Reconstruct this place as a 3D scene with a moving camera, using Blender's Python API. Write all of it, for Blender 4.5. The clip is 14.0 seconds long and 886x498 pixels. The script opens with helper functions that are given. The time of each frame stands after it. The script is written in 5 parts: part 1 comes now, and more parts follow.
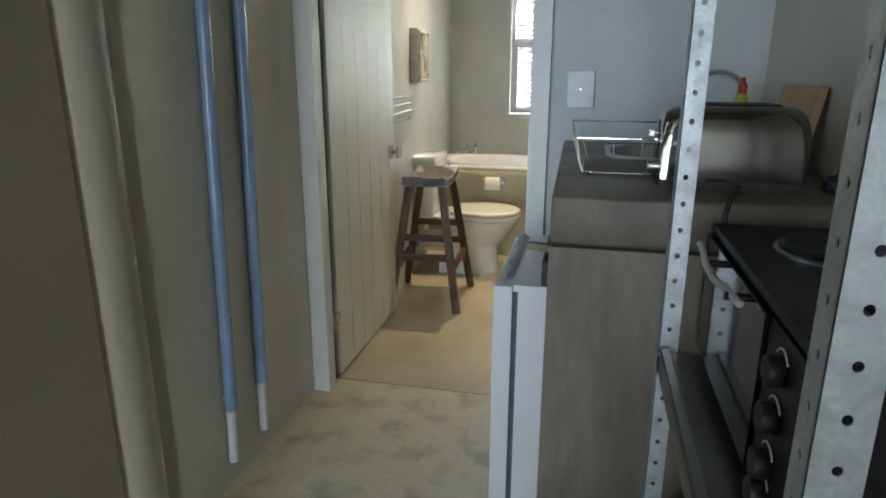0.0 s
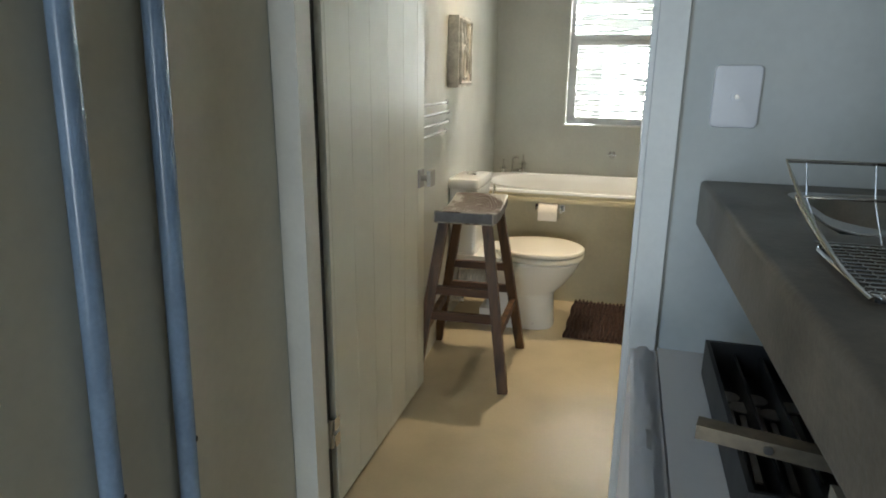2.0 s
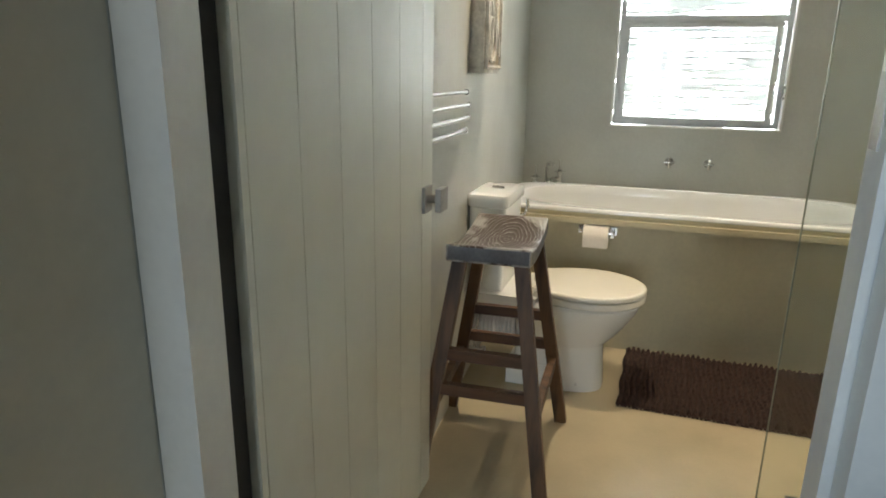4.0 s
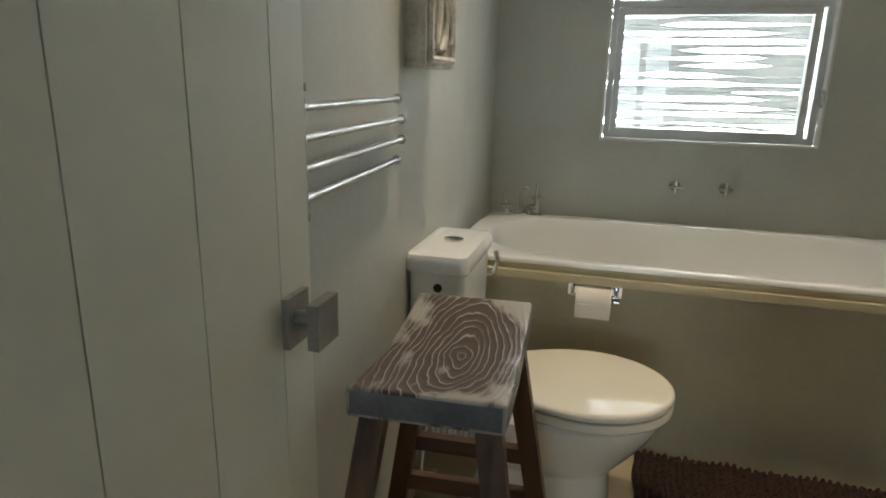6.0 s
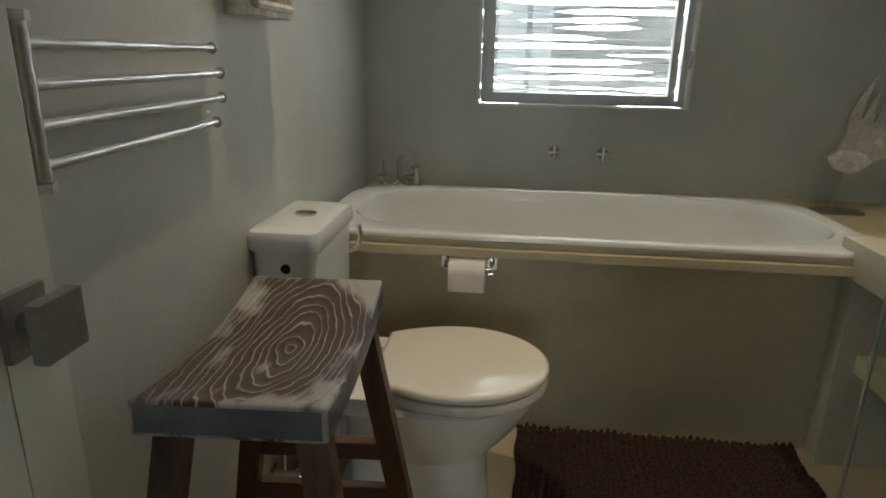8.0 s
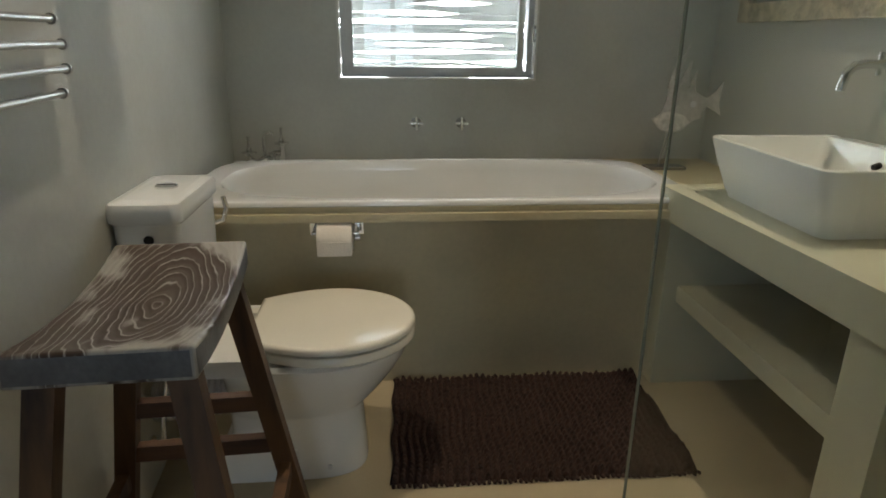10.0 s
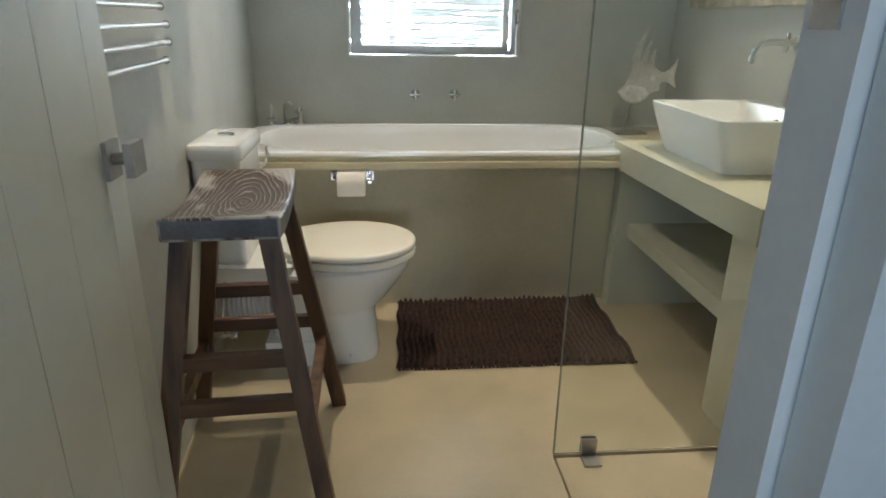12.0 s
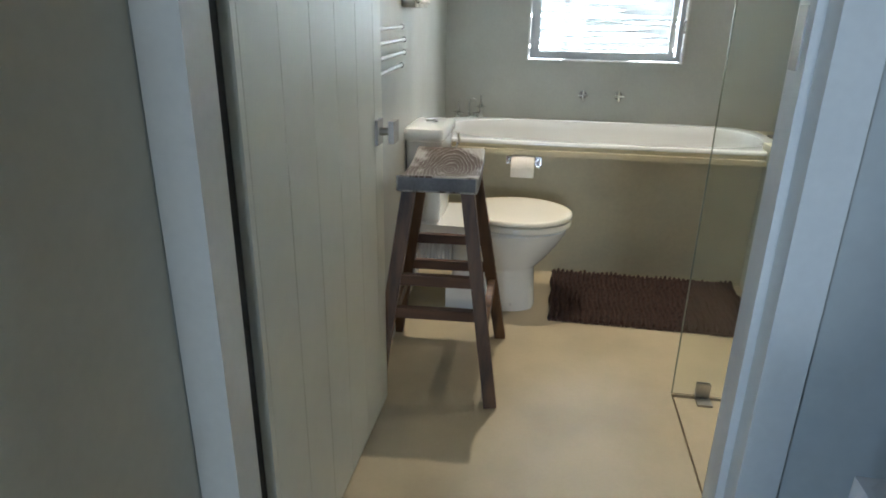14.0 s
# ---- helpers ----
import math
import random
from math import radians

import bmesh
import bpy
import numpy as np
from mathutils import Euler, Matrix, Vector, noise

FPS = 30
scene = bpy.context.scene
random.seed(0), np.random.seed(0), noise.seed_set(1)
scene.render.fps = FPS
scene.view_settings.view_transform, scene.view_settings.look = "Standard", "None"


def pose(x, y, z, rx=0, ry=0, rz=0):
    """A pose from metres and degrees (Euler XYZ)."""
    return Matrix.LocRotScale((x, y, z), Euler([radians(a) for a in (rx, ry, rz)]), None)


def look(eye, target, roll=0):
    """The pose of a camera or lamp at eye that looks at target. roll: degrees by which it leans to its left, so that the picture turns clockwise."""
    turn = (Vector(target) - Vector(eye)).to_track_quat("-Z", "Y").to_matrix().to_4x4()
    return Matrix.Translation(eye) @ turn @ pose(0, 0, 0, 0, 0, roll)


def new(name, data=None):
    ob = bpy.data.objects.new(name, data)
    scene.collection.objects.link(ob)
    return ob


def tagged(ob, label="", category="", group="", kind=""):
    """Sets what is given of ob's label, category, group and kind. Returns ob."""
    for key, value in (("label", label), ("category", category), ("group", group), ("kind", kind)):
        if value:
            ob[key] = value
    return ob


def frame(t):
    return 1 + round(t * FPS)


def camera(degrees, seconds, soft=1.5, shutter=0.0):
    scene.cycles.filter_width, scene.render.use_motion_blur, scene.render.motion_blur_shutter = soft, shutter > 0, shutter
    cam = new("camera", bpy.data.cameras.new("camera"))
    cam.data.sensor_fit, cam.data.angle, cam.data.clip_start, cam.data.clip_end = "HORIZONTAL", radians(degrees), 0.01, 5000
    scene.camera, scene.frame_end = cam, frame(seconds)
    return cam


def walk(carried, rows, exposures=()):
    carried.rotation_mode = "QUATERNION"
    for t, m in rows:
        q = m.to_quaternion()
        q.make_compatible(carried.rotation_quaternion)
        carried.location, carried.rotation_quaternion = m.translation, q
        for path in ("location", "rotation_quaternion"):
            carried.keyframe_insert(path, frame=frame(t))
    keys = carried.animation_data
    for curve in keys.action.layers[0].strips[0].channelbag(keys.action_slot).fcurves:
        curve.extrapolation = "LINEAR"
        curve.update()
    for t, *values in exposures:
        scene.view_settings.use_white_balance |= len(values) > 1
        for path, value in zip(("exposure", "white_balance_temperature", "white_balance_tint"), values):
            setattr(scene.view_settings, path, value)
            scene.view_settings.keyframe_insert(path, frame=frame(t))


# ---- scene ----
cam = camera(70.4, 14.0, soft=1.8)
PATH = [
    (0, (0.248, 0.25, 1.26), (-0.185, 2.126, 0.717), 0.1),
    (0.5, (0.209, 0.482, 1.244), (-0.241, 2.356, 0.708), 0.2),
    (1, (0.181, 0.731, 1.235), (-0.289, 2.6, 0.701), 0.2),
    (1.5, (0.09, 0.924, 1.229), (-0.412, 2.785, 0.697), 0.4),
    (2, (0.002, 1.081, 1.236), (-0.531, 2.935, 0.707), 0.6),
    (2.5, (-0.038, 1.291, 1.229), (-0.603, 3.135, 0.701), 0.7),
    (3, (-0.082, 1.486, 1.228), (-0.673, 3.322, 0.697), 0.7),
    (3.2, (-0.109, 1.536, 1.217), (-0.704, 3.37, 0.685), 0.8),
    (5.3, (-0.3, 2.36, 1.151), (-0.891, 4.199, 0.632), 1.2),
    (5.5, (-0.322, 2.441, 1.154), (-0.898, 4.285, 0.634), 1.1),
    (6, (-0.351, 2.624, 1.165), (-0.855, 4.488, 0.645), 1.2),
    (6.5, (-0.339, 2.76, 1.135), (-0.741, 4.647, 0.607), 1.2),
    (7, (-0.325, 2.816, 1.126), (-0.658, 4.709, 0.575), 1.1),
    (7.5, (-0.302, 2.807, 1.124), (-0.587, 4.703, 0.553), 1.1),
    (8, (-0.268, 2.788, 1.121), (-0.471, 4.689, 0.532), 1.1),
    (8.5, (-0.242, 2.776, 1.115), (-0.339, 4.681, 0.514), 0.9),
    (9, (-0.216, 2.755, 1.11), (-0.204, 4.657, 0.491), 0.9),
    (9.2, (-0.207, 2.747, 1.106), (-0.155, 4.647, 0.483), 0.8),
    (11.3, (-0.236, 2.397, 1.104), (-0.002, 4.264, 0.424), 1.1),
    (11.5, (-0.228, 2.342, 1.099), (-0.013, 4.208, 0.414), 1.0),
    (12, (-0.252, 2.173, 1.108), (-0.073, 4.042, 0.419), 0.9),
    (12.5, (-0.291, 1.986, 1.137), (-0.154, 3.858, 0.446), 1.0),
    (13, (-0.294, 1.873, 1.151), (-0.225, 3.748, 0.459), 0.9),
    (13.5, (-0.272, 1.76, 1.146), (-0.351, 3.633, 0.45), 0.9),
    (14, (-0.279, 1.662, 1.167), (-0.58, 3.512, 0.467), 0.9),
]
EXPOSURES = [(0.0, 0.5, 6300, 10), (0.5, 0.42, 6550, 10), (1.2, 0.42, 6900, 10), (2.0, 0.46, 6450, 10), (3.2, 0.48, 6350, 10), (5.3, 0.08, 6200, 10), (6.5, -0.5, 6250, 10), (9.2, -0.76, 6150, 10), (11.3, 0.14, 6000, 10), (12.5, 0.24, 5600, 10), (13.2, 0.30, 5550, 10), (14.0, 0.42, 5600, 10)]
walk(cam, [(t, look(eye, target, roll)) for t, eye, target, roll in PATH], EXPOSURES)

# ---- world, sun, exposure ----
world = bpy.data.worlds.new("sky")
scene.world = world
world.use_nodes = True
wn = world.node_tree
sky = wn.nodes.new("ShaderNodeTexSky")
sky.sky_type, sky.sun_disc = "NISHITA", False
sky.sun_elevation, sky.sun_rotation = radians(50), radians(20)
wn.links.new(sky.outputs[0], wn.nodes["Background"].inputs[0])
wn.nodes["Background"].inputs[1].default_value = 0.15


def lamp(name, kind, m, energy, color=(1, 1, 1), **more):
    data = bpy.data.lights.new(name, kind)
    data.energy, data.color = energy, color
    for key, value in more.items():
        setattr(data, key, value)
    ob = new(name, data)
    ob.matrix_world = m
    return ob


sun = lamp("sun", "SUN", look((-3, 8.5, 6), (-0.5, 6.5, 0.4)), 2.0, (1, 0.94, 0.85), angle=radians(0.53))
# blue area lamp added behind the camera in place of unseen daylight
entry_light = lamp("entry_light", "AREA", look((0.0, -4.62, 1.12), (0.0, 1.0, 1.05)), 56, (0.82, 0.92, 1.0), shape="RECTANGLE", size=1.3, size_y=2.0)
# fill lamp added in the side doorway, narrowed to reach the jamb, not the oven
side_light = lamp("side_doorway_fill", "AREA", look((-0.82, 1.02, 1.15), (0.30, 2.40, 1.10)), 2.5, (0.58, 0.77, 1.0), shape="RECTANGLE", size=0.22, size_y=1.9, spread=radians(95))
for lx_, ly_ in ((-0.56, 4.20), (0.90, 4.18)):
    lamp("downlight_bulb", "SPOT", look((lx_, ly_, 2.488), (lx_, ly_, 0)), 76, (1.0, 0.80, 0.54), spot_size=radians(90), spot_blend=1.0, shadow_soft_size=0.02)

# ---- materials ----


def mat(name, color, rough=0.6, metal=0.0, scale=8.0, vary=0.12, fine=0.05, bump=0.1, bump_scale=120.0, dark=None, blotch=0.0, spec=0.5, coat=0.0):
    m = bpy.data.materials.new(name)
    m.use_nodes = True
    nt = m.node_tree
    n, l = nt.nodes, nt.links
    b = n["Principled BSDF"]
    b.inputs["Roughness"].default_value, b.inputs["Metallic"].default_value = rough, metal
    b.inputs["Specular IOR Level"].default_value = spec
    b.inputs["Coat Weight"].default_value = coat
    b.inputs["Coat Roughness"].default_value = 0.08
    co = n.new("ShaderNodeTexCoord")
    big = n.new("ShaderNodeTexNoise")
    big.inputs["Scale"].default_value, big.inputs["Detail"].default_value = scale, 4
    small = n.new("ShaderNodeTexNoise")
    small.inputs["Scale"].default_value, small.inputs["Detail"].default_value = bump_scale, 3
    for t in (big, small):
        l.new(co.outputs["Object"], t.inputs["Vector"])
    dark = dark or tuple(c * (1 - 2.2 * vary) for c in color)
    ramp = n.new("ShaderNodeMix")
    ramp.data_type = "RGBA"
    ramp.inputs["A"].default_value, ramp.inputs["B"].default_value = (*color, 1), (*dark, 1)
    curve = n.new("ShaderNodeMapRange")
    curve.inputs["From Min"].default_value, curve.inputs["From Max"].default_value = 0.4 + blotch, 0.72
    l.new(big.outputs["Fac"], curve.inputs["Value"])
    l.new(curve.outputs["Result"], ramp.inputs["Factor"])
    tint = n.new("ShaderNodeMix")
    tint.data_type, tint.blend_type = "RGBA", "MULTIPLY"
    tint.inputs["Factor"].default_value = 1.0
    grain = n.new("ShaderNodeMapRange")
    grain.inputs["From Min"].default_value, grain.inputs["From Max"].default_value = 0.3, 0.7
    grain.inputs["To Min"].default_value, grain.inputs["To Max"].default_value = 1 - fine, 1 + fine
    l.new(small.outputs["Fac"], grain.inputs["Value"])
    l.new(ramp.outputs["Result"], tint.inputs["A"])
    l.new(grain.outputs["Result"], tint.inputs["B"])
    l.new(tint.outputs["Result"], b.inputs["Base Color"])
    rr = n.new("ShaderNodeMapRange")
    rr.inputs["To Min"].default_value, rr.inputs["To Max"].default_value = max(0.02, rough - min(0.08, rough * 0.4)), min(1, rough + min(0.08, rough * 0.4))
    l.new(big.outputs["Fac"], rr.inputs["Value"])
    l.new(rr.outputs["Result"], b.inputs["Roughness"])
    if bump:
        bp = n.new("ShaderNodeBump")
        bp.inputs["Strength"].default_value, bp.inputs["Distance"].default_value = bump, 0.004
        l.new(small.outputs["Fac"], bp.inputs["Height"])
        l.new(bp.outputs["Normal"], b.inputs["Normal"])
    return m


PLASTER = mat("grey_plaster", (0.605, 0.615, 0.575), 0.58, scale=1.7, vary=0.07, fine=0.025, bump=0.12, bump_scale=60)
KITCHEN_PLASTER = mat("kitchen_plaster", (0.58, 0.60, 0.57), 0.52, scale=1.7, vary=0.07, fine=0.025, bump=0.1, bump_scale=50)
WEST_PLASTER = mat("cream_plaster", (0.61, 0.58, 0.48), 0.52, scale=1.7, vary=0.07, fine=0.025, bump=0.1, bump_scale=50)
TADELAKT = mat("bath_plaster", (0.60, 0.535, 0.36), 0.45, scale=3.0, vary=0.08, fine=0.03, bump=0.08, bump_scale=60)
VANITY_PLASTER = mat("vanity_plaster", (0.56, 0.54, 0.41), 0.45, scale=3.0, vary=0.07, fine=0.03, bump=0.08, bump_scale=60)
FLOOR = mat("polished_screed", (0.47, 0.405, 0.28), 0.36, scale=2.8, vary=0.10, fine=0.018, bump=0.05, bump_scale=90)
KITCHEN_FLOOR = mat("worn_screed", (0.62, 0.54, 0.39), 0.42, scale=7.5, vary=0.17, fine=0.07, bump=0.10, bump_scale=45, blotch=0.09)
CONCRETE = mat("grey_concrete", (0.155, 0.128, 0.094), 0.45, scale=6.0, vary=0.24, fine=0.10, bump=0.22, bump_scale=120)
WHITE_PAINT = mat("white_paint", (0.78, 0.78, 0.74), 0.4, scale=5, vary=0.04, fine=0.02, bump=0.08, bump_scale=70)
DOOR_PAINT = mat("cream_gloss_paint", (0.72, 0.72, 0.64), 0.365, scale=2.5, vary=0.015, fine=0.015, bump=0.10, bump_scale=22)
CERAMIC = mat("white_ceramic", (0.86, 0.87, 0.86), 0.06, scale=3, vary=0.02, fine=0.01, bump=0.0, coat=0.5)
SEAT_PLASTIC = mat("seat_plastic", (0.84, 0.81, 0.72), 0.07, scale=3, vary=0.02, fine=0.01, bump=0.0, coat=0.4)
ACRYLIC = mat("bath_acrylic", (0.78, 0.79, 0.79), 0.035, scale=3, vary=0.02, fine=0.01, bump=0.0, coat=0.4)
CHROME = mat("chrome", (0.80, 0.80, 0.80), 0.10, metal=1.0, scale=10, vary=0.04, fine=0.02, bump=0.0)
STEEL = mat("brushed_steel", (0.48, 0.47, 0.45), 0.36, metal=1.0, scale=14, vary=0.06, fine=0.06, bump=0.05, bump_scale=200)
GALV = mat("galvanised_steel", (0.55, 0.60, 0.64), 0.45, metal=0.8, scale=30, vary=0.12, fine=0.08, bump=0.1, bump_scale=150)
BLACK = mat("black_enamel", (0.012, 0.012, 0.012), 0.38, scale=8, vary=0.2, fine=0.1, bump=0.05, spec=0.25)
RUBBER = mat("black_plastic", (0.025, 0.025, 0.025), 0.5, scale=12, vary=0.2, fine=0.1, bump=0.05)
PAPER = mat("toilet_paper", (0.82, 0.78, 0.72), 0.9, scale=20, vary=0.03, fine=0.04, bump=0.3, bump_scale=200)
BLUE = mat("blue_sleeve", (0.28, 0.40, 0.58), 0.19, scale=8, vary=0.1, fine=0.05, bump=0.05)
WHITE_PLASTIC = mat("white_plastic", (0.70, 0.70, 0.71), 0.36, scale=6, vary=0.03, fine=0.01, bump=0.0)
WOOD_DARK = mat("stained_wood", (0.17, 0.085, 0.04), 0.5, scale=9, vary=0.22, fine=0.25, bump=0.3, bump_scale=90)
RUG = mat("brown_cotton", (0.048, 0.024, 0.018), 0.95, scale=70, vary=0.40, fine=0.4, bump=0.6, bump_scale=260)
BRUSH_WOOD = mat("worn_brush_wood", (0.20, 0.155, 0.10), 0.6, scale=30, vary=0.2, fine=0.2, bump=0.2)
BOARD = mat("chopping_board", (0.42, 0.25, 0.12), 0.55, scale=7, vary=0.15, fine=0.15, bump=0.1)

# ---- mesh helpers ----


def finish(name, bm, material, parent=None, label="", smooth=False, bevel=0.0, segs=2):
    if bevel:
        bmesh.ops.bevel(bm, geom=[e for e in bm.edges if e.is_manifold and e.calc_face_angle(0) > 0.5], offset=bevel, segments=segs, affect="EDGES", profile=0.5, clamp_overlap=True)
    bmesh.ops.recalc_face_normals(bm, faces=bm.faces)
    me = bpy.data.meshes.new(name)
    bm.to_mesh(me)
    bm.free()
    for m in material if isinstance(material, (list, tuple)) else [material]:
        me.materials.append(m)
    if smooth:
        for p in me.polygons:
            p.use_smooth = True
        me.set_sharp_from_angle(angle=radians(40))
    ob = new(name, me)
    if parent:
        ob.parent = parent
    if label:
        tagged(ob, label)
    return ob


def part(name, bm, material, parent, label="", smooth=True, bevel=0.0, segs=2):
    return finish(name, bm, material, parent, label, smooth, bevel, segs)


def box(x0, x1, y0, y1, z0, z1, bm=None):
    bm = bm or bmesh.new()
    v = [bm.verts.new((x, y, z)) for x in (x0, x1) for y in (y0, y1) for z in (z0, z1)]
    for q in ((0, 1, 3, 2), (4, 6, 7, 5), (0, 4, 5, 1), (2, 3, 7, 6), (0, 2, 6, 4), (1, 5, 7, 3)):
        bm.faces.new([v[i] for i in q])
    return bm


def prism(points, z0, z1, bm=None):
    """An upright prism over a plan outline."""
    bm = bm or bmesh.new()
    a = [bm.verts.new((x, y, z0)) for x, y in points]
    b = [bm.verts.new((x, y, z1)) for x, y in points]
    bm.faces.new(a[::-1]), bm.faces.new(b)
    for i in range(len(a)):
        j = (i + 1) % len(a)
        bm.faces.new((a[i], a[j], b[j], b[i]))
    return bm


def rod(a, b, r, bm=None, n=16, r2=None):
    bm = bm or bmesh.new()
    a, b = Vector(a), Vector(b)
    d = b - a
    m = Matrix.Translation((a + b) / 2) @ d.to_track_quat("Z", "Y").to_matrix().to_4x4()
    bmesh.ops.create_cone(bm, cap_ends=True, segments=n, radius1=r, radius2=r if r2 is None else r2, depth=d.length, matrix=m)
    return bm


def beam(a, b, w, h, bm=None, side=(1, 0, 0)):
    """A straight rectangular bar from a to b, w along side, h across."""
    bm = bm or bmesh.new()
    a, b = Vector(a), Vector(b)
    d = (b - a).normalized()
    s = (Vector(side) - d * d.dot(Vector(side))).normalized()
    u = d.cross(s)
    ring = [[bm.verts.new(p + s * (w / 2 * i) + u * (h / 2 * j)) for i, j in ((-1, -1), (1, -1), (1, 1), (-1, 1))] for p in (a, b)]
    bm.faces.new(ring[0][::-1]), bm.faces.new(ring[1])
    for i in range(4):
        j = (i + 1) % 4
        bm.faces.new((ring[0][i], ring[0][j], ring[1][j], ring[1][i]))
    return bm


def tube(points, r, bm=None, n=10, closed=False):
    """A round wire along points."""
    bm = bm or bmesh.new()
    pts = [Vector(p) for p in points]
    k = len(pts)
    rings = []
    up = None
    for i, p in enumerate(pts):
        if closed:
            d = (pts[(i + 1) % k] - pts[i - 1]).normalized()
        else:
            d = (pts[min(i + 1, k - 1)] - pts[max(i - 1, 0)]).normalized()
        if up is None:
            up = Vector((0, 0, 1)) if abs(d.z) < 0.9 else Vector((1, 0, 0))
        s = d.cross(up).normalized()
        up = s.cross(d).normalized()
        rings.append([bm.verts.new(p + r * (math.cos(2 * math.pi * q / n) * s + math.sin(2 * math.pi * q / n) * up)) for q in range(n)])
    for i in range(k if closed else k - 1):
        a, b = rings[i], rings[(i + 1) % k]
        for q in range(n):
            bm.faces.new((a[q], a[(q + 1) % n], b[(q + 1) % n], b[q]))
    if not closed:
        bm.faces.new(rings[0][::-1]), bm.faces.new(rings[-1])
    return bm


def loft(rings, bm=None, cap0=True, cap1=True):
    """Skin closed rings of equal count."""
    bm = bm or bmesh.new()
    vs = [[bm.verts.new(p) for p in r] for r in rings]
    for a, b in zip(vs, vs[1:]):
        for i in range(len(a)):
            j = (i + 1) % len(a)
            bm.faces.new((a[i], a[j], b[j], b[i]))
    if cap0:
        bm.faces.new(vs[0][::-1])
    if cap1:
        bm.faces.new(vs[-1])
    return bm


def lathe(profile, centre, bm=None, n=24):
    cx, cy, cz = centre
    rings = [[(cx + r * math.cos(2 * math.pi * i / n), cy + r * math.sin(2 * math.pi * i / n), cz + z) for i in range(n)] for r, z in profile]
    return loft(rings, bm)


def round_rect(cx, cy, w, h, r, z, n=6):
    pts = []
    for sx, sy, a0 in ((1, 1, 0), (-1, 1, 90), (-1, -1, 180), (1, -1, 270)):
        for k in range(n + 1):
            a = radians(a0 + 90 * k / n)
            pts.append((cx + sx * (w / 2 - r) + r * math.cos(a), cy + sy * (h / 2 - r) + r * math.sin(a), z))
    return pts


def thing(name, label, category, group="", at=(0, 0, 0)):
    ob = new(name)
    ob.location = at
    ob.empty_display_size = 0.1
    return tagged(ob, label, category, group)


def structure(name, bm, material, label, category, bevel=0.0, smooth=False):
    return tagged(finish(name, bm, material, None, "", smooth, bevel), label, category, "", "structure")

# ---- special materials ----


def glass(name, tint=(0.93, 0.97, 0.95), rough=0.0):
    m = bpy.data.materials.new(name)
    m.use_nodes = True
    b = m.node_tree.nodes["Principled BSDF"]
    b.inputs["Base Color"].default_value = (*tint, 1)
    b.inputs["Roughness"].default_value, b.inputs["Transmission Weight"].default_value, b.inputs["IOR"].default_value = rough, 1.0, 1.45
    return m


def glow(name, color, strength):
    m = bpy.data.materials.new(name)
    m.use_nodes = True
    b = m.node_tree.nodes["Principled BSDF"]
    b.inputs["Base Color"].default_value = (*color, 1)
    b.inputs["Emission Color"].default_value = (*color, 1)
    b.inputs["Emission Strength"].default_value = strength
    return m


